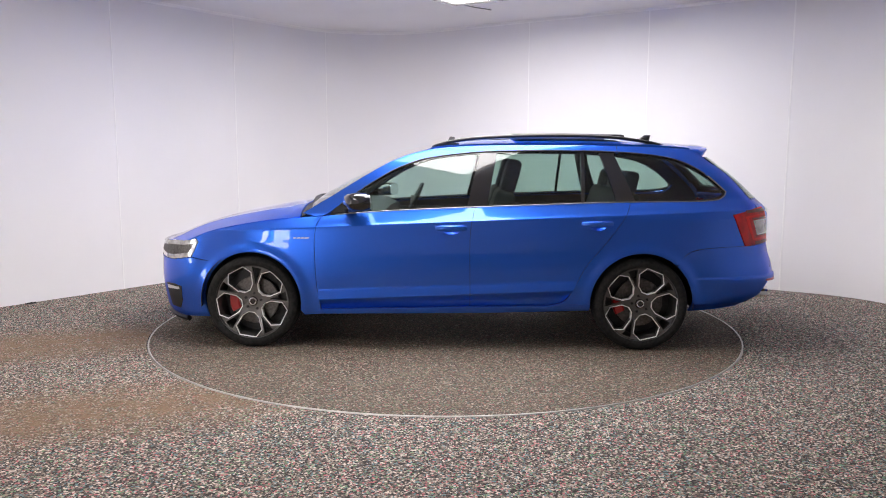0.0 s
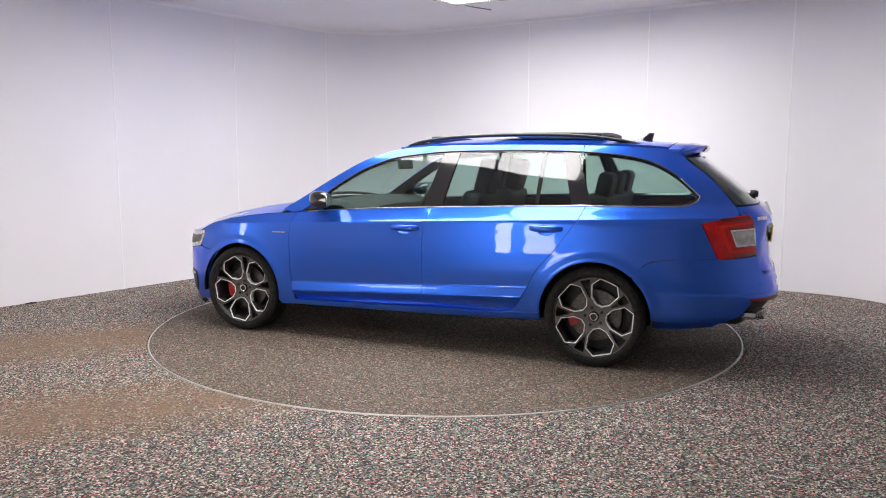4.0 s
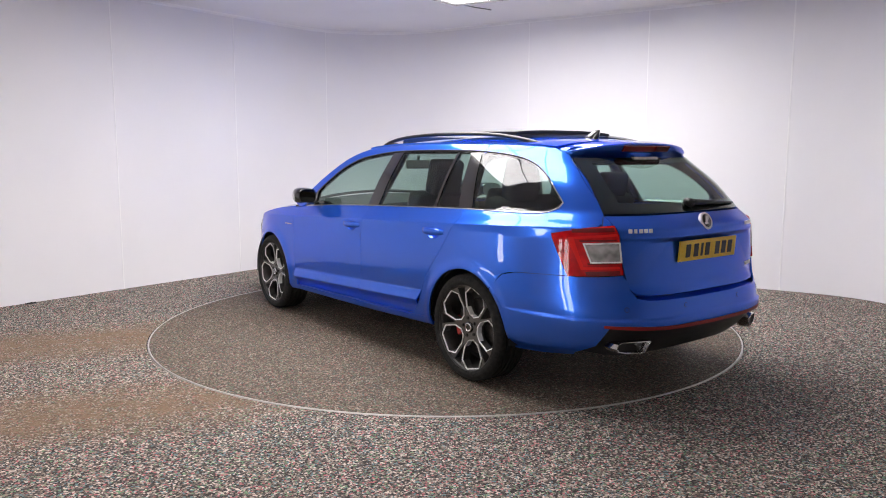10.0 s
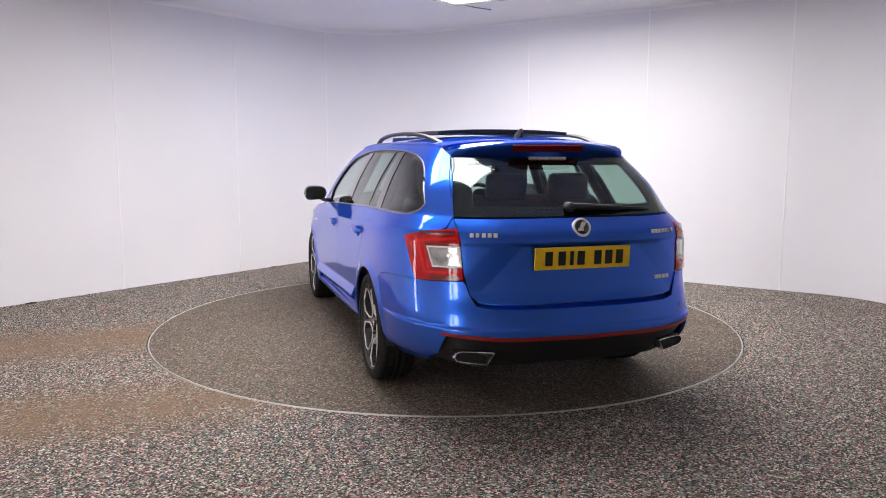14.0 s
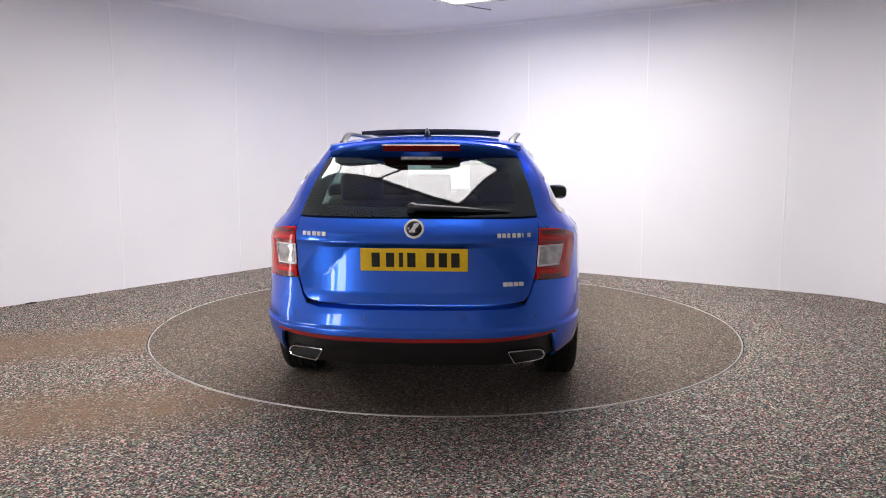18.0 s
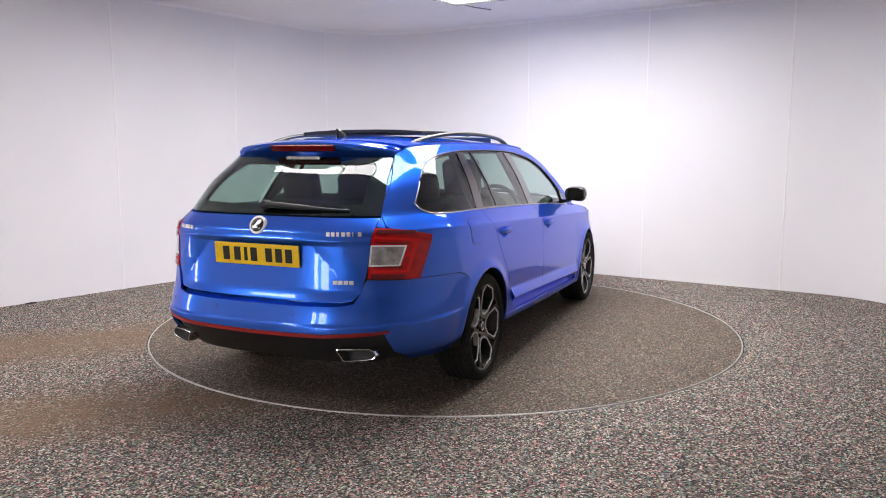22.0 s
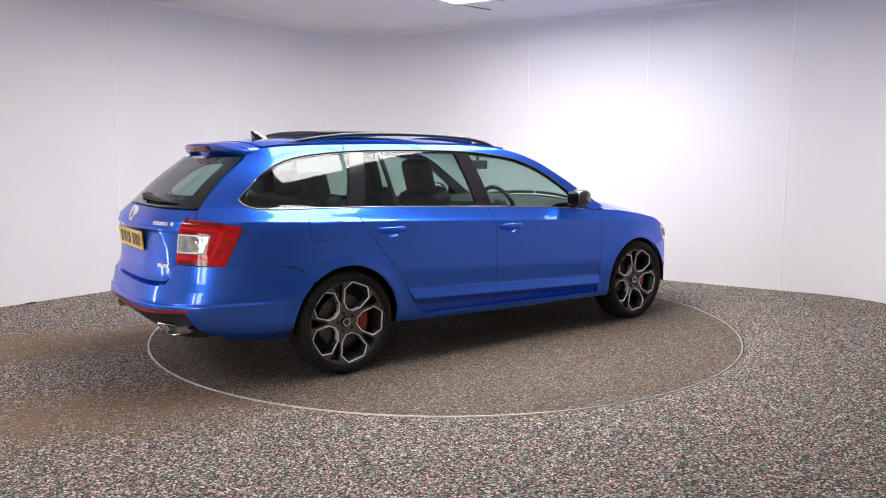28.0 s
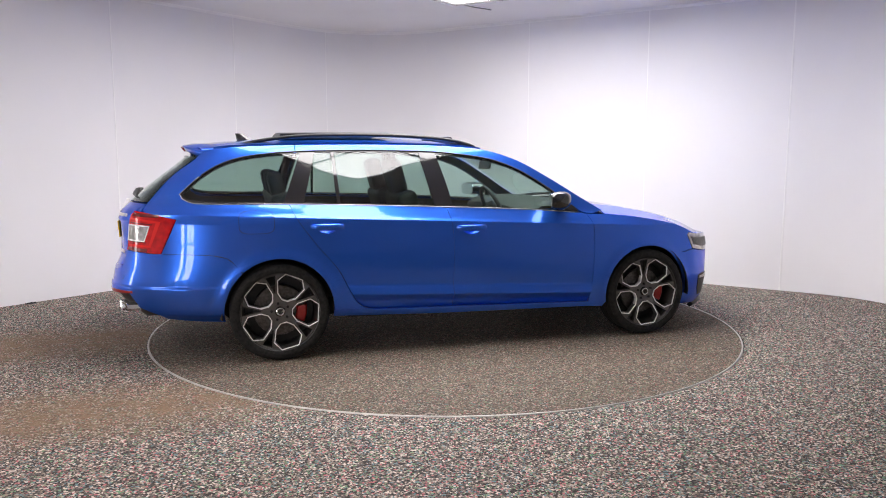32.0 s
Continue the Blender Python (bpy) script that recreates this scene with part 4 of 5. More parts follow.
    badge("badge", -0.400, -0.570, 0.948, 0.021, [0.74, 0.70, 0.58, 0.72, 0.70, 0.24, 0.72], "chrome lettering bars")
    badge("badge", -0.430, -0.535, 0.710, 0.020, [0.9, 0.8, 0.85, 0.85], "small chrome badge bars")


def build_rear_lamps(car):
    s_a = lambda z: find_s(x=-1.956 - (0.93 - z) * 0.46, z=z)
    s_b = lambda z: find_s(y=0.604 - (0.975 - z) * 0.05, z=z)
    lamp = []
    za, zb = [0.712, 0.77, 0.83, 0.88, 0.930], [0.728, 0.80, 0.87, 0.93, 0.976]
    left = [(s_a(z), z) for z in za]
    right = [(s_b(z), z) for z in zb]
    loop = [left[0]] + [((left[0][0] * (1 - k) + right[0][0] * k), left[0][1] * (1 - k) + right[0][1] * k) for k in (0.25, 0.5, 0.75)] + right + \
           [((right[-1][0] * (1 - k) + left[-1][0] * k), right[-1][1] * (1 - k) + left[-1][1] * k + 0.008 * math.sin(math.pi * k)) for k in (0.25, 0.5, 0.75)] + left[::-1][:-1]
    zc0, zc1 = 0.790, 0.885
    sc = lambda z, k: s_a(z) + (s_b(z) - s_a(z)) * k
    clear = [(sc(zc0, 0.50), zc0), (sc(zc0, 0.75), zc0 + 0.003), (sc(zc0, 0.985), zc0 + 0.004), (sc(zc1, 0.985), zc1 + 0.006), (sc(zc1, 0.75), zc1 + 0.004), (sc(zc1, 0.47), zc1)]
    for mir in (False, True):
        ob = skin("tail_lamp", shrink(loop, 0.002), 0.02, wrap, RED_LENS, car, "red rear lamp with clear centre", depth=0.03, lift=0.006, mirror=mir, holes=[clear])
        skin("clear_lens", shrink(clear, 0.001), 0.02, wrap, CLEAR_LENS, ob, "clear white reversing lens", depth=0.02, lift=0.004, mirror=mir)
        rim = [(u, z) for u, z in clear]
        skin("lens_frame", shrink(rim, -0.004), 0.02, wrap, SEAM, ob, "white frame of the clear lens", depth=0.004, lift=0.0078, mirror=mir, holes=[shrink(rim, 0.004)])
        # inner C-shaped light guide
        guide = [(sc(0.752, 0.30), 0.752), (sc(0.752, 0.95), 0.760), (sc(0.766, 0.95), 0.772), (sc(0.766, 0.36), 0.766), (sc(0.90, 0.34), 0.905), (sc(0.90, 0.95), 0.925), (sc(0.915, 0.95), 0.938), (sc(0.915, 0.26), 0.915)]
        skin("light_guide", guide, 0.02, wrap, BRIGHT_RED, ob, "brighter red light guide", depth=0.004, lift=0.0075, mirror=mir)
        for z0, z1, k0 in ((0.722, 0.743, 0.36), (0.778, 0.786, 0.44), (0.893, 0.901, 0.42), (0.938, 0.956, 0.34)):
            bar = [(sc(z0, k0), z0), (sc(z0, 0.94), z0 + 0.008), (sc(z1, 0.94), z1 + 0.008), (sc(z1, k0), z1)]
            skin("lens_shade", bar, 0.02, wrap, DARK_RED, ob, "dark red bar in the lens", depth=0.004, lift=0.0075, mirror=mir)


def build_rear_bumper(car):
    s0 = lambda z: max(0.02, find_s(x=-AXLE - math.sqrt(max(0.347 ** 2 - (z - HUB - 0.006) ** 2, 0.0)) - 0.002, z=z))
    side_pts = [(s0(z), z) for z in (0.262, 0.30, 0.40, 0.50, 0.585)]
    top = [(find_s(x=x, z=z), z) for x, z in ((-1.615, 0.645), (-1.661, 0.6825), (-1.749, 0.7035), (-1.90, 0.7115), (-2.07, 0.7145), (-2.094, 0.7125))]
    top += [(find_s(y=0.70, z=0.715), 0.716), (find_s(y=0.592, z=0.722), 0.724), (find_s(y=0.580, z=0.70), 0.70), (find_s(y=0.566, z=0.65), 0.652), (find_s(y=0.540, z=0.61), 0.608), (find_s(y=0.47, z=0.60), 0.594), (find_s(y=0.2, z=0.6), 0.590), (MID, 0.590)]
    low = [(MID, 0.456), (find_s(y=0.39, z=0.45), 0.463), (find_s(y=0.60, z=0.45), 0.474), (find_s(y=0.670, z=0.45), 0.466), (find_s(y=0.690, z=0.42), 0.420), (find_s(y=0.712, z=0.36), 0.358), (find_s(y=0.732, z=0.30), 0.304), (find_s(x=-2.03, z=0.28), 0.285), (find_s(x=-1.88, z=0.27), 0.272)]
    loop = side_pts + top + low
    shells = [skin("rear_bumper", loop, 0.014, bumper, PAINT, car, depth=0.015, mirror=m) for m in (False, True)]
    rows = [[(tail_x(y, 0.59) + dx, y, z) for y in np.linspace(-0.535, 0.535, 31)] for dx, z in ((0.002, 0.588), (0.012, 0.594), (0.075, 0.606))]
    sheet("bumper_step", rows, PAINT, car, "painted step under the tailgate", depth=0.004)
    # red strip under the painted shell
    for m in (False, True):
        strip = [(MID, 0.454), (find_s(y=0.39, z=0.45), 0.461), (find_s(y=0.60, z=0.45), 0.472), (find_s(y=0.69, z=0.45), 0.476), (find_s(y=0.69, z=0.45), 0.462), (find_s(y=0.60, z=0.45), 0.455), (find_s(y=0.39, z=0.45), 0.443), (MID, 0.436)]
        skin("red_reflector", strip, 0.03, bumper, STRIP_RED, car, "thin red reflector strip along the bumper", depth=0.01, lift=0.002, mirror=m)
    # parking sensors
    for y in (0.24, 0.60):
        for m in (False, True):
            u0 = find_s(y=y, z=0.555)
            dot = lambda r: [(u0 + r * math.cos(a), 0.555 + r * math.sin(a)) for a in np.linspace(0, 2 * math.pi, 17)[:-1]]
            ob = skin("parking_sensor", dot(0.0105), 0.006, bumper, PAINT, car, "round flush parking sensor", depth=0.003, lift=0.002, mirror=m)
            skin("sensor_seam", dot(0.0125), 0.006, bumper, BLACK, ob, "dark ring round the sensor", depth=0.002, lift=0.0008, mirror=m)
    # black diffuser
    ys = np.linspace(-0.715, 0.715, 53)
    rows = []
    for k in np.linspace(0, 1, 9):
        row = []
        for y in ys:
            zt = 0.440 + 0.022 * (abs(y) / 0.72) ** 2
            z = zt + (0.288 - zt + 0.04 * step(0.5, 0.76, abs(y))) * k
            x = tail_x(y, max(z, 0.42)) + 0.040 + 0.14 * k ** 1.5
            row.append((x, y, z))
        rows.append(row)
    dif = sheet("diffuser", rows, BLACK, car, "black textured rear diffuser", depth=0.012)
    # exhaust tips: outer end round, inner end slanted
    for sgn in (1, -1):
        pr = [(0.645, 0.352), (0.636, 0.376), (0.615, 0.386), (0.462, 0.384), (0.455, 0.378), (0.486, 0.322), (0.494, 0.317), (0.60, 0.327), (0.632, 0.334)]
        pr = densify(pr, 0.02)
        cy, cz = 0.55, 0.352
        rows = []
        for dx, sc in ((0.075, 0.97), (0.0, 1.0), (-0.006, 0.985), (-0.006, 0.92), (0.0, 0.90), (0.065, 0.86)):
            rows.append([(-2.345 + dx + 0.36 * max(0, abs(y) - 0.45), sgn * (cy + (y - cy) * sc), cz + (z - cz) * (1 - (1 - sc) * 2.2)) for y, z in (pr if sgn > 0 else pr[::-1])])
        tip = sheet("exhaust_tip", rows, CHROME, car, "chrome trapezoid exhaust tip", depth=0, closed=True)
        bm = bmesh.new()
        bm.faces.new([bm.verts.new((-2.275, sgn * y, z)) for y, z in (pr if sgn < 0 else pr[::-1])])
        part("exhaust_bore", bm, BLACK, tip)


# ---- wheels ----
def wheel_meshes():
    """Meshes of one wheel, its outer face towards +y, hub at the origin."""
    out = {}
    bm = bmesh.new()
    tread = [(-0.062, 0), (-0.060, 1), (-0.052, 1), (-0.050, 0), (-0.024, 0), (-0.022, 1), (-0.012, 1), (-0.010, 0), (0.010, 0), (0.012, 1), (0.022, 1), (0.024, 0), (0.050, 0), (0.052, 1), (0.060, 1), (0.062, 0)]
    prof = [(0.248, -0.105), (0.264, -0.112), (0.290, -0.112), (0.309, -0.100), (0.318, -0.085)] + [(0.320 - 0.007 * d, y) for y, d in tread]
    prof += [(0.3185, 0.080), (0.311, 0.094), (0.3085, 0.097), (0.3075, 0.0965), (0.300, 0.1035), (0.290, 0.1085), (0.2885, 0.1080), (0.287, 0.1095), (0.272, 0.1095), (0.2705, 0.108), (0.262, 0.106), (0.258, 0.103), (0.2565, 0.098)]
    rings = lathe(bm, prof, 72, "Y")
    out["tyre"] = bm
    bm = bmesh.new()
    lathe(bm, [(0.2565, 0.099), (0.2575, 0.1005), (0.256, 0.1015), (0.2535, 0.100), (0.2525, 0.090), (0.238, 0.070), (0.230, 0.02), (0.228, -0.10), (0.250, -0.108)], 72, "Y")
    out["barrel"] = bm
    return out


def hex_loop(ang):
    """A six-cornered opening along a spoke direction."""
    u, v = Vector((math.cos(ang), math.sin(ang))), Vector((-math.sin(ang), math.cos(ang)))
    pts = [(0.081, -0.019), (0.111, -0.056), (0.187, -0.087), (0.2415, -0.055), (0.2415, 0.055), (0.187, 0.087), (0.111, 0.056), (0.081, 0.019)]
    return [tuple(u * a + v * b) for a, b in pts]


def face_y(r):
    """How far the spokes stand out at a radius: dished to the hub."""
    return 0.070 + 0.018 * step(0.05, 0.24, r)


def build_wheel(car, x, sgn, turn):
    w = new("wheel")
    w.parent = car
    w["label"] = "dark grey five-opening alloy wheel with polished edges and low black tyre"
    w.matrix_basis = pose(x, sgn * 0.772, HUB, 0, 0, 0 if sgn > 0 else 180)
    if not WHEEL:
        ms = wheel_meshes()
        for key, mat in (("tyre", RUBBER), ("barrel", BARREL)):
            me = bpy.data.meshes.new(key)
            ms[key].to_mesh(me)
            ms[key].free()
            me.materials.append(mat)
            me.polygons.foreach_set("use_smooth", [True] * len(me.polygons))
            sharpen(me, 30)
            WHEEL[key] = me
        # spoke face with five openings and five notches
        disc = [(0.2525 * math.cos(2 * math.pi * i / 90), 0.2525 * math.sin(2 * math.pi * i / 90)) for i in range(90)]
        holes = [hex_loop(math.pi / 2 + 2 * math.pi * k / 5) for k in range(5)]
        wedges = []
        for k in range(5):
            a = math.pi / 2 + 2 * math.pi * (k + 0.5) / 5
            u, v = Vector((math.cos(a), math.sin(a))), Vector((-math.sin(a), math.cos(a)))
            wedges.append([tuple(u * p + v * q) for p, q in ((0.118, 0.0), (0.196, -0.021), (0.240, -0.034), (0.243, 0.0), (0.240, 0.034), (0.196, 0.021))])
        pts, faces, rims = fill(disc, 0.02, holes + wedges)
        verts = [(u, face_y(math.hypot(u, v)) - 0.004, v) for u, v in pts]
        fs = [f for f in faces]
        a = np.cross(np.array(verts[fs[0][1]]) - np.array(verts[fs[0][0]]), np.array(verts[fs[0][2]]) - np.array(verts[fs[0][0]]))
        if a[1] < 0:
            fs = [f[::-1] for f in fs]
        for rim in rims[1:]:
            k = len(verts)
            verts += [(verts[i][0] * 0.99, verts[i][1] - 0.045, verts[i][2] * 0.99) for i in rim]
            n = len(rim)
            fs += [(rim[i], rim[(i + 1) % n], k + (i + 1) % n, k + i) for i in range(n)]
        WHEEL["spokes"] = mesh_of("spokes", verts, fs, ALLOY, False)
        # polished edges round each opening
        verts, fs = [], []
        for hole in holes:
            c = Vector((sum(p[0] for p in hole) / 8, sum(p[1] for p in hole) / 8))
            o = [tuple(c + (Vector(p) - c) * 1.0) for p in hole]
            i_ = shrink([tuple(p) for p in hole], -0.0060)
            big = densify(i_, 0.02)
            small = []
            for k in range(8):
                a, b, a2, b2 = hole[k], hole[(k + 1) % 8], i_[k], i_[(k + 1) % 8]
                n = max(1, int(math.hypot(b2[0] - a2[0], b2[1] - a2[1]) / 0.02))
                small += [(a[0] + (b[0] - a[0]) * j / n, a[1] + (b[1] - a[1]) * j / n) for j in range(n)]
            base, n = len(verts), len(big)
            for ring, up in ((big, -0.004), (big, 0.003), (small, 0.001), (small, -0.03)):
                verts += [(p[0], face_y(math.hypot(*p)) + up, p[1]) for p in ring]
            for lv in range(3):
                for k in range(n):
                    fs.append((base + lv * n + k, base + lv * n + (k + 1) % n, base + (lv + 1) * n + (k + 1) % n, base + (lv + 1) * n + k))
        me = mesh_of("polished_edge", verts, fs, [POLISHED, ALLOY], False, None, (), [0] * len(fs))
        bm = bmesh.new()
        bm.from_mesh(me)
        bmesh.ops.recalc_face_normals(bm, faces=bm.faces)
        bm.to_mesh(me)
        bm.free()
        WHEEL["polished_edge"] = me
        bm = bmesh.new()
        lathe(bm, [(0.0, 0.079), (0.026, 0.079), (0.031, 0.076), (0.034, 0.066)], 28, "Y")
        me = bpy.data.meshes.new("hub_cap")
        bm.to_mesh(me), bm.free()
        me.materials.append(GLOSS_BLACK)
        WHEEL["hub_cap"] = me
        bm = bmesh.new()
        lathe(bm, [(0.018, 0.0795), (0.023, 0.081), (0.027, 0.0795)], 28, "Y")
        me = bpy.data.meshes.new("hub_ring")
        bm.to_mesh(me), bm.free()
        me.materials.append(CHROME)
        WHEEL["hub_ring"] = me
        bm = bmesh.new()
        lathe(bm, [(0.0, 0.076), (0.009, 0.076), (0.011, 0.070), (0.011, 0.055)], 6, "Y")
        me = bpy.data.meshes.new("wheel_bolt")
        bm.to_mesh(me), bm.free()
        me.materials.append(BLACK)
        WHEEL["wheel_bolt"] = me
        bm = bmesh.new()
        lathe(bm, [(0.06, 0.012), (0.165, 0.012), (0.166, 0.010), (0.166, -0.012), (0.06, -0.012)], 48, "Y")
        lathe(bm, [(0.0, 0.045), (0.07, 0.045), (0.075, 0.02), (0.075, -0.03)], 36, "Y")
        me = bpy.data.meshes.new("brake_disc")
        bm.to_mesh(me), bm.free()
        me.materials.append(STEEL)
        WHEEL["brake_disc"] = me
        bm = bmesh.new()
        lathe(bm, [(0.0, -0.04), (0.226, -0.04), (0.226, -0.06), (0.0, -0.06)], 36, "Y")
        me = bpy.data.meshes.new("brake_shield")
        bm.to_mesh(me), bm.free()
        me.materials.append(BLACK)
        WHEEL["brake_shield"] = me
        bm = bmesh.new()
        rows = []
        for a in np.linspace(-20, 20, 9):
            c, s = math.cos(radians(a)), math.sin(radians(a))
            rows.append([(r * c, y, r * s) for r, y in ((0.108, 0.030), (0.12, 0.036), (0.168, 0.036), (0.177, 0.026), (0.177, -0.03), (0.108, -0.03))])
        vs = [[bm.verts.new(p) for p in r] for r in rows]
        for a, b in zip(vs, vs[1:]):
            for k in range(6):
                bm.faces.new((a[k], b[k], b[(k + 1) % 6], a[(k + 1) % 6]))
        bm.faces.new(vs[0][::-1]), bm.faces.new(vs[-1])
        bmesh.ops.recalc_face_normals(bm, faces=bm.faces)
        me = bpy.data.meshes.new("brake_caliper")
        bm.to_mesh(me), bm.free()
        me.materials.append(RED)
        WHEEL["brake_caliper"] = me
    spin = pose(0, 0, 0, 0, turn, 0)
    for key in ("tyre", "barrel", "spokes", "polished_edge", "hub_cap", "hub_ring", "brake_disc", "brake_shield"):
        ob = child(key, WHEEL[key], w)
        ob.matrix_basis = spin
    for k in range(5):
        ob = child("wheel_bolt", WHEEL["wheel_bolt"], w)
        a = radians(turn) + 2 * math.pi * k / 5 + 0.63 - math.pi / 2
        ob.matrix_basis = pose(0.056 * math.cos(a), 0, -0.056 * math.sin(a))
    ob = child("brake_caliper", WHEEL["brake_caliper"], w, "red brake caliper")
    # calipers sit ahead of the axles
    back = sgn < 0
    ob.matrix_basis = pose(0, 0, 0, 0, 172 if back else 8, 0)


WHEEL = {}


# ---- inside and underneath ----
def build_cabin(car):
    rows = []
    for x in np.linspace(-2.15, 1.75, 40):
        inset = 0.05
        near = min(abs(x - AXLE), abs(x + AXLE))
        w = half_width(x, 0.8) - inset
        wl = 0.60 if near < 0.40 or x < -1.6 else min(w, 0.74)
        belt = 0.93 - slope(x) if x < 0.95 else 0.70
        belt = min(belt, 0.95)
        lowest = 0.235 if x > -1.72 else 0.33
        rows.append([(x, -w, belt), (x, -w, 0.70), (x, -wl, 0.66), (x, -wl, lowest), (x, wl, lowest), (x, wl, 0.66), (x, w, 0.70), (x, w, belt)])
    sheet("floor_tub", rows, TRIM, car, "black inner shell and underbody", depth=0)
    for x0, x1 in ((1.74, 1.76), (-2.16, -2.14)):
        bm = bmesh.new()
        box(bm, x0, x1, -0.58, 0.58, 0.36 if x0 < 0 else 0.22, 0.9 if x0 < 0 else 0.68)
        part("bulkhead", bm, TRIM, car)
    # wheel arch liners
    for cx in (AXLE, -AXLE):
        for sgn in (1, -1):
            rows = []
            for a in np.linspace(-6, 186, 25):
                rows.append([(cx + r * math.cos(radians(a)), sgn * y, HUB + r * math.sin(radians(a))) for r, y in ((0.362, 0.850 if cx < 0 else 0.858), (0.378, 0.80), (0.378, 0.60))])
            sheet("arch_liner", rows, BLACK, car, "", depth=0.004)
    bm = bmesh.new()
    rows = []
    for x, z in ((0.98, 0.955), (0.75, 0.985), (0.55, 0.975), (0.47, 0.93), (0.46, 0.70), (0.55, 0.55)):
        rows.append([(x, y, z - 0.03 * (abs(y) / 0.72) ** 2) for y in np.linspace(-0.72, 0.72, 13)])
    bm.free()
    sheet("dashboard", rows, TRIM, car, "black soft dashboard", depth=0.02)
    def seat(name, x, y, wide, lab):
        bm = bmesh.new()
        box(bm, -0.26, 0.26, -wide / 2, wide / 2, -0.09, 0.09, 0.05, pose(x + 0.10, y, 0.46, 0, -6, 0))
        ob = part(name, bm, SEAT, car, lab, True)
        bm = bmesh.new()
        box(bm, -0.075, 0.075, -wide / 2, wide / 2, 0.0, 0.60, 0.055, pose(x - 0.20, y, 0.50, 0, -17, 0))
        part("backrest", bm, SEAT, ob, "", True)
        return ob
    def headrest(ob, x, y, z):
        bm = bmesh.new()
        box(bm, -0.05, 0.05, -0.13, 0.13, -0.09, 0.09, 0.045, pose(x, y, z, 0, -12, 0))
        for dy in (-0.06, 0.06):
            tube(bm, [(x + 0.01, y + dy, z - 0.16), (x, y + dy, z - 0.05)], 0.006, 8)
        part("headrest", bm, SEAT, ob, "", True)
    for sgn in (1, -1):
        ob = seat("front_seat", -0.06, sgn * 0.36, 0.50, "black leather sports seat")
        # shoulders of the sports seat rise into one piece with the head support
        bm = bmesh.new()
        box(bm, -0.055, 0.055, -0.135, 0.135, 0.0, 0.26, 0.05, pose(-0.435, sgn * 0.36, 1.05, 0, -15, 0))
        part("headrest", bm, SEAT, ob, "", True)
    ob = seat("rear_seat", -0.93, 0, 1.28, "black leather rear bench")
    for y in (0.42, -0.42, 0.0):
        headrest(ob, -1.32, y, 1.13)
    bm = bmesh.new()
    for x0, x1 in ((-1.40, -2.10),):
        box(bm, x1, x0, -0.60, 0.60, 0.90, 0.925, 0.008)
    part("load_cover", bm, TRIM, car, "black luggage cover")
    # steering wheel on the right
    bm = bmesh.new()
    m = pose(0.30, -0.36, 0.93, 0, -25, 0)
    ring = [m @ Vector((0, 0.175 * math.cos(a), 0.175 * math.sin(a))) for a in np.linspace(0, 2 * math.pi, 33)]
    tube(bm, ring, 0.016, 8)
    lathe(bm, [(0.0, -0.02), (0.06, -0.02), (0.07, 0.02), (0.0, 0.03)], 20, "X", tuple(m.translation))
    for a in (0, math.pi, -math.pi / 2):
        tube(bm, [m.translation, m @ Vector((0, 0.17 * math.cos(a), 0.17 * math.sin(a)))], 0.014, 8)
    part("steering_wheel", bm, TRIM, car, "", True)
    bm = bmesh.new()
    box(bm, -0.012, 0.012, -0.12, 0.12, -0.035, 0.035, 0.01, pose(0.36, 0, 1.255, 0, 8, 0))
    tube(bm, [(0.37, 0, 1.26), (0.36, 0, 1.32)], 0.012, 8)
    part("interior_mirror", bm, TRIM, car)
    # inner door trims and pillars
    for sgn in (1, -1):
        for x0, z0, x1, z1 in ((-0.20, 0.98, -0.31, 1.36), (-1.22, 1.01, -1.14, 1.36)):
            bm = bmesh.new()
            tube(bm, [(x0, sgn * (half_width(x0, z0) - 0.045), z0), (x1, sgn * (half_width(x1, z1) - 0.045), z1)], 0.03, 8)
            part("inner_pillar", bm, TRIM, car)
    rows = loft([p for p in EDGE if -1.7 < p[0] < 0.10], [(x, z - 0.05) for x, z in ROOF_MID], 12, 2.6, 13, 0.04)
    sheet("headliner", rows, TRIM, car, "black headliner", depth=0)


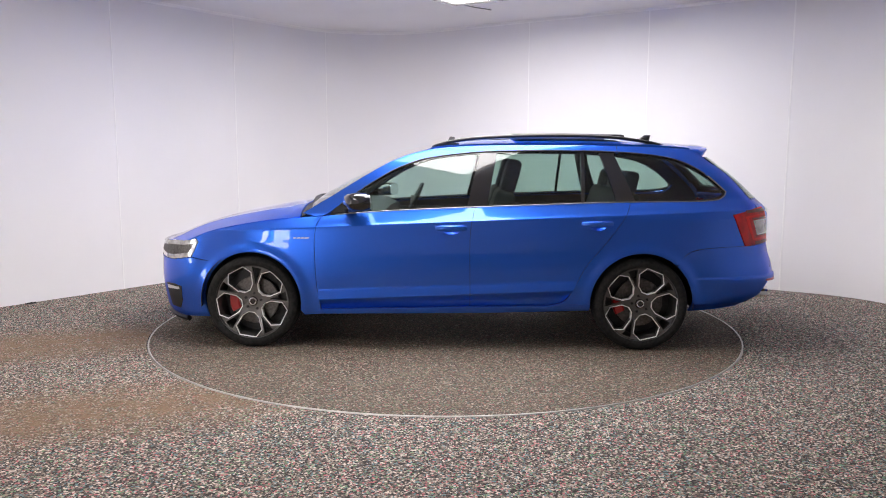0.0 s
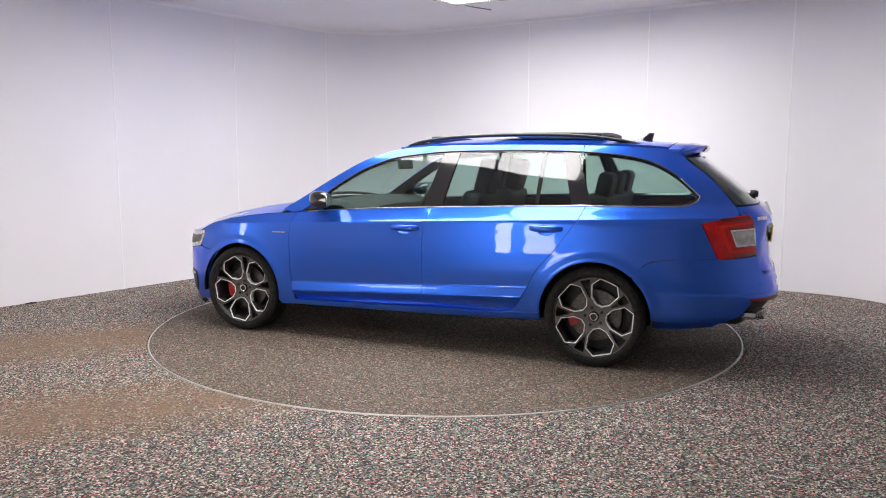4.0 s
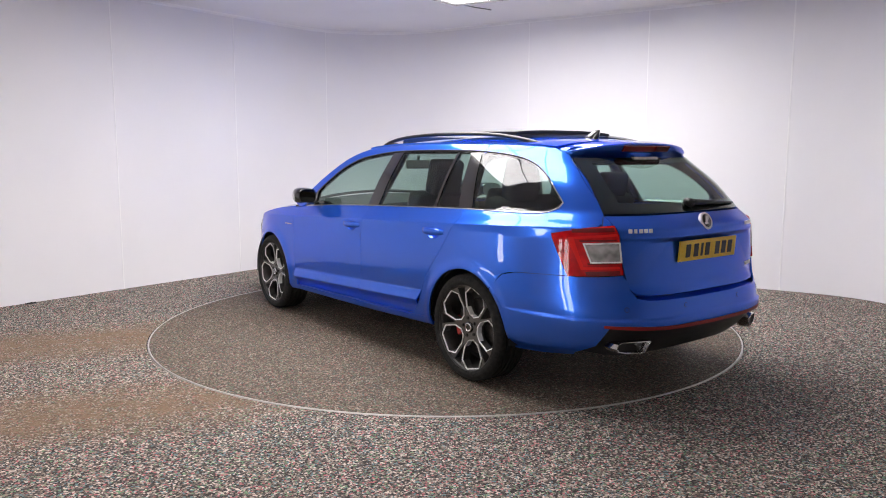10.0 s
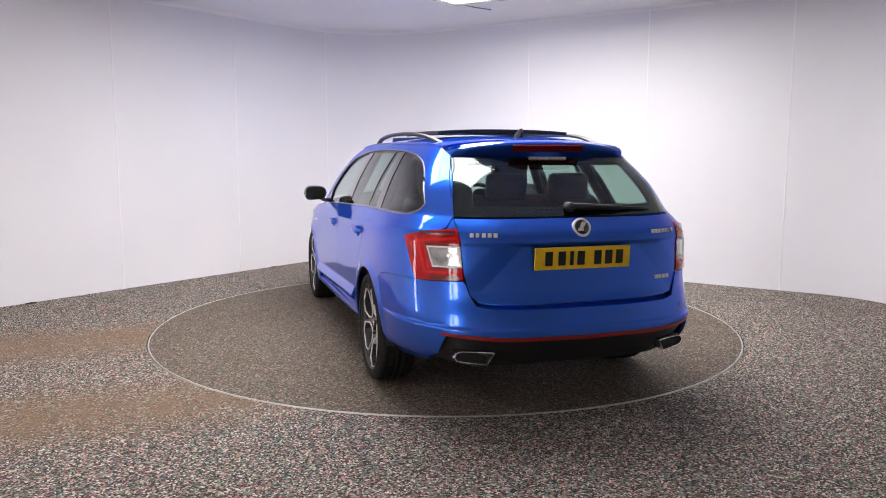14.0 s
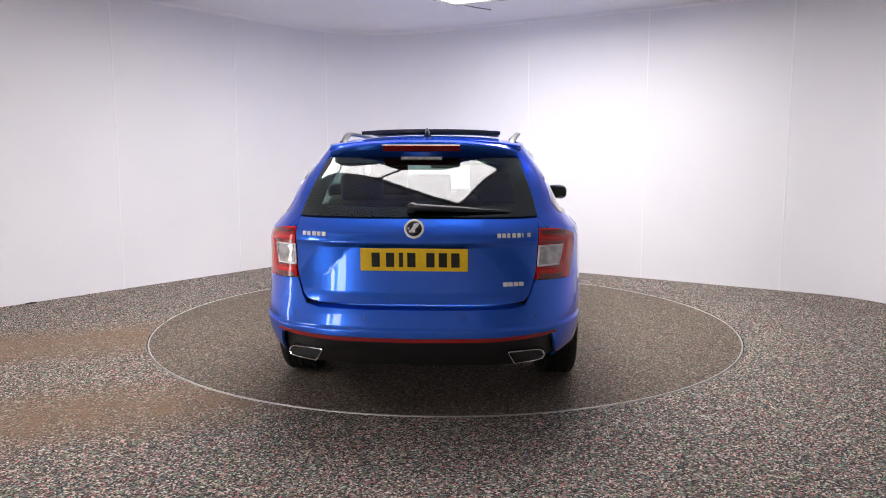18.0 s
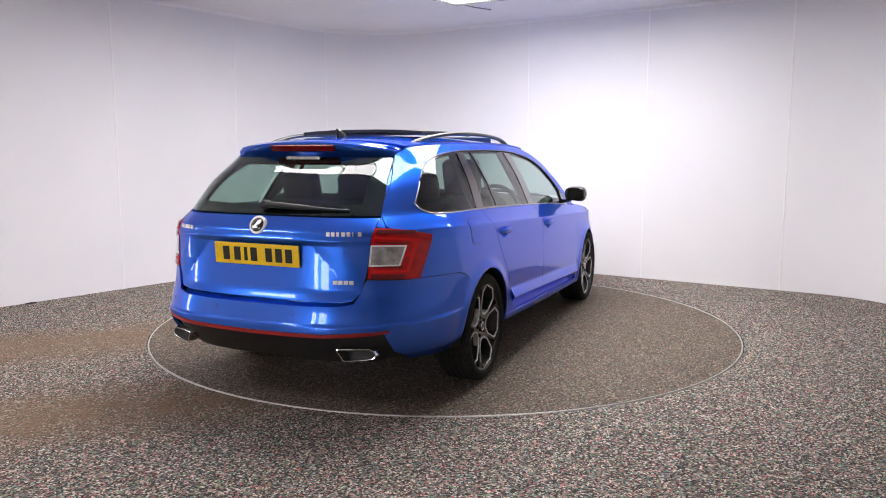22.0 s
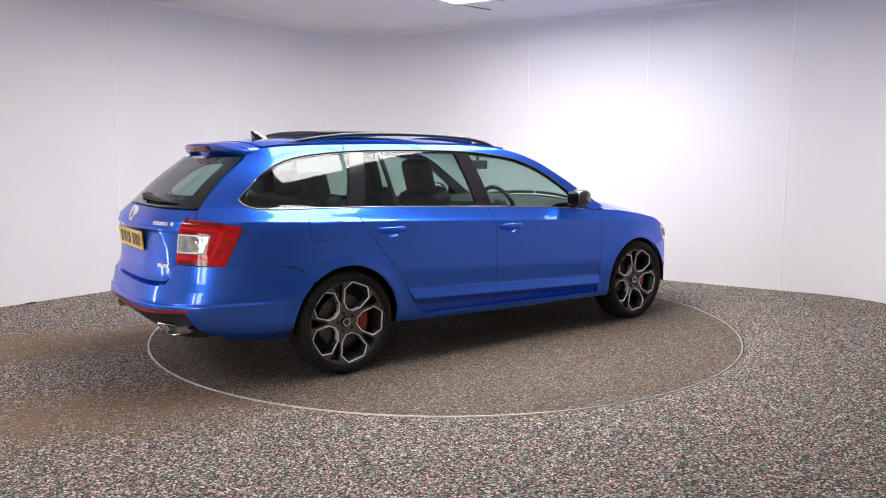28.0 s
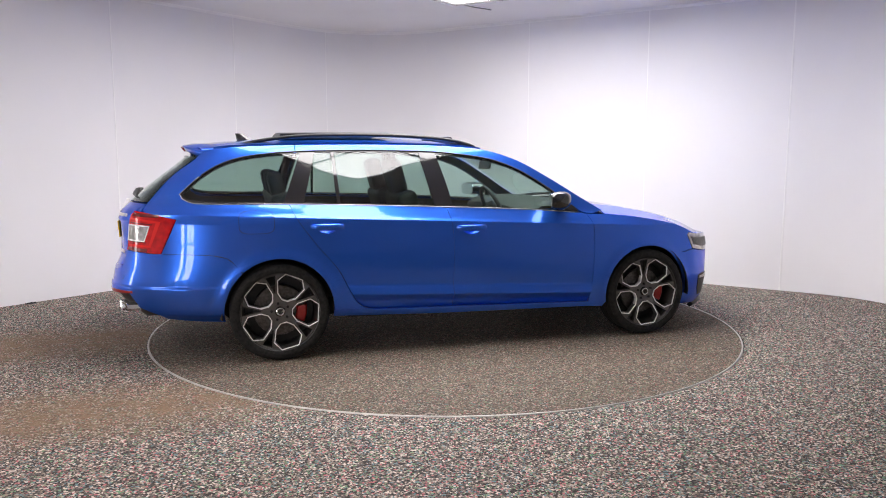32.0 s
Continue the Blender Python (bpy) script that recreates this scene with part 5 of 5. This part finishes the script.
def build_fittings(car, doors, doors2):
    """Handles, mirrors and fuel flap."""
    for ob_pair, xs in ((doors, (0.067, -0.152)), (doors2, (-0.922, -1.134))):
        for ob, sgn in zip(ob_pair, (1, -1)):
            z = 0.838 if xs[0] > 0 else 0.868
            xc = (xs[0] + xs[1]) / 2
            y = half_width(xc, z)
            rows = []
            for u in np.linspace(-1, 1, 15):
                h = 0.020 * (1 - 0.35 * abs(u) ** 4)
                bow = 0.030 * (1 - abs(u) ** 3.2) + 0.004
                x = xc - u * 0.108
                yy = half_width(x, z)
                rows.append([(x, sgn * (yy + bow * math.cos(a) ** 2 * 1.0 if math.cos(a) > 0 else sgn * (yy + bow * 0.35)), z + 0.002 + h * math.sin(a)) for a in np.linspace(0, 2 * math.pi, 13)[:-1]])
            for r in rows:
                for j, p in enumerate(r):
                    a = 2 * math.pi * j / 12
                    yy = half_width(p[0], z)
                    u = (xc - p[0]) / 0.108
                    bow = 0.030 * (1 - abs(u) ** 3.2) + 0.004
                    r[j] = (p[0], sgn * (yy + bow * (0.72 + 0.28 * math.cos(a))), p[2])
            sheet("door_handle", rows, PAINT, ob, "body-coloured bow door handle", depth=0, closed=True)
            cx, cz = FRONT_HANDLE if xs[0] > 0 else REAR_HANDLE
            def bowl(x, zz):
                k = 1 - ((x - cx) / 0.060) ** 2 - ((zz - cz + 0.004) / 0.033) ** 2
                return (x, half_width(x, zz) - 0.022 * max(k, 0.0) ** 0.6, zz)
            skin("handle_cup", cup_loop(cx, cz), 0.008, bowl, PAINT, ob, "painted recess behind the handle", depth=0.002, mirror=sgn < 0)
    for sgn in (1, -1):
        rows = []
        for k in np.linspace(-1, 1, 15):
            s = max(1 - abs(k) ** 3.4, 0.0) ** 0.5 * 0.98 + 0.02
            y = 0.935 + 0.100 * k
            ring = []
            for a in np.linspace(0, 2 * math.pi, 29)[:-1]:
                c, d = math.cos(a), math.sin(a)
                up = 0.066 * s * math.copysign(abs(d) ** 0.75, d) * (1 - 0.14 * (1 - k) * (0.5 if d > 0 else 1.0))
                ring.append((0.575 - 0.34 * (y - 0.94) + max((0.088 if c > 0 else 0.085) * s * math.copysign(abs(c) ** 0.8, c) + 0.010 * (1 - k), -0.058), sgn * y, 1.020 + up))
            rows.append(ring)
        mi = sheet("wing_mirror", rows, GLOSS_BLACK, car, "gloss black wing mirror", depth=0, closed=True)
        bm = bmesh.new()
        ol = [(0.5145 - 0.34 * 0.082 * math.copysign(abs(math.cos(a)) ** 0.6, math.cos(a)), sgn * (0.935 + 0.082 * math.copysign(abs(math.cos(a)) ** 0.6, math.cos(a))), 1.020 + 0.051 * math.copysign(abs(math.sin(a)) ** 0.6, math.sin(a))) for a in np.linspace(0, 2 * math.pi, 33)[:-1]]
        f = bm.faces.new([bm.verts.new(p) for p in ol])
        r = bmesh.ops.extrude_face_region(bm, geom=[f])
        bmesh.ops.translate(bm, verts=[v for v in r["geom"] if isinstance(v, bmesh.types.BMVert)], vec=(0.006, 0, 0))
        bmesh.ops.recalc_face_normals(bm, faces=bm.faces)
        part("mirror_glass", bm, MIRROR, mi, "mirror glass")
        bm = bmesh.new()
        tube(bm, [(0.66, sgn * 0.80, 0.952), (0.63, sgn * 0.86, 0.962), (0.61, sgn * 0.90, 0.985)], [0.04, 0.032, 0.03], 10, 0.5)
        part("mirror_arm", bm, GLOSS_BLACK, mi, "", True)
        loop = [(0.79, 0.936), (0.642, 0.945), (0.642, 1.045)]
        skin("mirror_sail", loop, 0.04, side, GLOSS_BLACK, car, "black sail panel at the mirror foot", lift=0.004, mirror=sgn < 0)
        # small badge on the left wing
        base = None
        for x0, x1 in ((1.036, 1.018), (1.010, 0.990), (0.985, 0.965), (0.960, 0.930)) if sgn > 0 else ():
            bar = [(x0, 0.764), (x0, 0.772), (x1, 0.774), (x1, 0.766)]
            ob = skin("wing_badge" if base is None else "badge_bar", bar, 0.02, side, SOFT_CHROME, base or car, "small chrome badge bars on the wing" if base is None else "", lift=0.004, depth=0.004)
            base = base or ob
    # fuel flap on the right
    ring = [(math.copysign(abs(math.cos(a)) ** 0.5, math.cos(a)), math.copysign(abs(math.sin(a)) ** 0.5, math.sin(a))) for a in np.linspace(0, 2 * math.pi, 45)[:-1]]
    flap = skin("fuel_flap", [(-1.472 + 0.108 * u, 0.907 + 0.070 * v) for u, v in ring], 0.02, side, PAINT, car, "flush rounded fuel flap", lift=0.003, depth=0.003, mirror=True)
    skin("flap_seam", [(-1.472 + 0.1105 * u, 0.907 + 0.0725 * v) for u, v in ring], 0.02, side, BLACK, flap, "dark seam round the fuel flap", lift=0.0012, depth=0.002, mirror=True)


def build_car():
    car = thing("estate_car", "glossy metallic blue five-door estate car with black roof rails", "car")
    doors, doors2 = build_panels(car)
    build_rear_lamps(car)
    build_rear_bumper(car)
    for x, sgn, turn in ((AXLE, 1, 27), (-AXLE, 1, -22), (AXLE, -1, -30), (-AXLE, -1, -22)):
        build_wheel(car, x, sgn, turn)
    build_cabin(car)
    build_fittings(car, doors, doors2)
    return car


# ---- ceiling light and wall seams ----
def build_light(far, la, lb, na, nb, shine, label):
    """A ceiling panel: its far corner, its two lengths and its number of diffusers each way."""
    far, left, right = Vector(far), Vector((-0.606, -0.795)), Vector((0.851, -0.525))
    li = thing("ceiling_light", label, "ceiling light", None, "ceiling lights")
    def corner(i, j, z):
        p = far + left * (la * i / na) + right * (lb * j / nb)
        return Vector((p.x, p.y, z))
    for i in range(na):
        for j in range(nb):
            g = 0.016
            a = far + left * (la * i / na + g) + right * (lb * j / nb + g)
            b = left * (la / na - 2 * g)
            c = right * (lb / nb - 2 * g)
            bm = bmesh.new()
            lo = [bm.verts.new((p.x, p.y, HIGH - 0.035)) for p in (a, a + b, a + b + c, a + c)]
            hi = [bm.verts.new((p.x, p.y, HIGH - 0.012)) for p in (a, a + b, a + b + c, a + c)]
            bm.faces.new(lo), bm.faces.new(hi[::-1])
            for k in range(4):
                bm.faces.new((lo[k], lo[(k + 1) % 4], hi[(k + 1) % 4], hi[k]))
            bmesh.ops.recalc_face_normals(bm, faces=bm.faces)
            part("diffuser_panel", bm, shine, li)
    def bar(p, q):
        bm = bmesh.new()
        tube(bm, [p, q], 0.024, 4)
        part("frame_bar", bm, DIRT, li)
    for i in range(na + 1):
        bar(corner(i, 0, HIGH - 0.030), corner(i, nb, HIGH - 0.030))
    for j in range(nb + 1):
        bar(corner(0, j, HIGH - 0.030), corner(na, j, HIGH - 0.030))


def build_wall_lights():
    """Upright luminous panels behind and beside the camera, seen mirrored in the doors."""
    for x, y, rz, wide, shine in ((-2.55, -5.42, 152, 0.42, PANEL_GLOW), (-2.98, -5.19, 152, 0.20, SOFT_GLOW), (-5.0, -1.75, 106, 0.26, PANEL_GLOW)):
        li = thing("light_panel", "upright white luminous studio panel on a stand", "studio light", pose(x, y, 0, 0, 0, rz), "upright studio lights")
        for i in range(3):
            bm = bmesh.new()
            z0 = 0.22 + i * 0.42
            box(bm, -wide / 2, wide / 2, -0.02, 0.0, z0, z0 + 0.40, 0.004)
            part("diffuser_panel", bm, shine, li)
        bm = bmesh.new()
        box(bm, -wide / 2 - 0.03, wide / 2 + 0.03, 0.004, 0.05, 0.18, 1.50, 0.008)
        part("housing", bm, BLACK, li)
        for sx in (-1, 1):
            bm = bmesh.new()
            tube(bm, [(sx * wide * 0.3, 0.03, 0.0), (sx * wide * 0.3, 0.03, 0.19)], 0.018, 8)
            part("leg", bm, STEEL, li)
    bm = bmesh.new()
    tube(bm, [(0.16, 1.92, HIGH - 0.004), (0.30, 2.07, HIGH - 0.004), (0.48, 2.21, HIGH - 0.004)], 0.006, 6)
    tagged(part("ceiling_cable", bm, DIRT, None), "thin dark cable lying along the ceiling beside the light", "cable")


def build_debris():
    """Dark scraps at the foot of the wall."""
    for x, y, rz, w in ((-3.72, 0.64, 52, 0.045), (-2.04, 2.84, 52, 0.03)):
        bm = bmesh.new()
        box(bm, -w, w, -0.008, 0.008, 0.0, 0.014, 0.004)
        ob = part("floor_scrap", bm, BLACK, None)
        ob.matrix_world = pose(x, y, 0, 0, 0, rz)
        tagged(ob, "small dark scrap lying at the foot of the wall", "debris", "scraps by the wall")


def build_seams():
    wall = bpy.data.objects["wall_round"]
    # azimuth of each joint as seen from the front of the room, and the strip's width
    for bearing, thick in ((-23.59, 0.010), (-15.48, 0.009), (-8.90, 0.008), (6.22, 0.006), (14.83, 0.008), (24.38, 0.013)):
        o, d = Vector((0.0, -5.94)), Vector((math.tan(radians(bearing)), 1.0))
        hits = []
        for p0, p1 in zip(PLAN, PLAN[1:] + PLAN[:1]):
            e = p1 - p0
            den = d.x * e.y - d.y * e.x
            if abs(den) > 1e-9:
                u = ((p0.x - o.x) * d.y - (p0.y - o.y) * d.x) / den
                far = ((p0.x - o.x) * e.y - (p0.y - o.y) * e.x) / den
                if 0 <= u <= 1 and far > 0.5:
                    hits.append((far, o + d * far, e.normalized()))
        _, p, e = max(hits, key=lambda h: h[0])
        n = Vector((-e.y, e.x))
        if (p + n).length > p.length:
            n = -n
        bm = bmesh.new()
        t = e * thick / 2
        q = [p - t, p + t, p + t + n * 0.004, p - t + n * 0.004]
        lo = [bm.verts.new((v.x, v.y, 0.0)) for v in q]
        hi = [bm.verts.new((v.x, v.y, HIGH)) for v in q]
        bm.faces.new(lo), bm.faces.new(hi)
        for k in range(4):
            bm.faces.new((lo[k], lo[(k + 1) % 4], hi[(k + 1) % 4], hi[k]))
        bmesh.ops.recalc_face_normals(bm, faces=bm.faces)
        part("joint_strip", bm, SEAM, wall, "pale vertical panel joint strip")


TURNTABLE = build_turntable()
CAR = build_car()
build_light((0.10, 1.76), 3.30, 2.32, 4, 3, LAMP_GLOW, "large white luminous ceiling panel of square diffusers")
build_light((-3.9, -2.7), 1.3, 1.1, 2, 1, SOFT_GLOW, "white luminous ceiling panel over the side of the room")
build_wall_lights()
build_debris()
build_seams()


def motions():
    times = list(range(0, 33))
    walk(TURNTABLE, [(t, pose(0, 0, 0, 0, 0, table_angle(t))) for t in times])
    walk(CAR, [(t, pose(0, 0, 0, 0, 0, table_angle(t)) @ pose(-0.0224, 0.0195, 0.0)) for t in times])


motions()
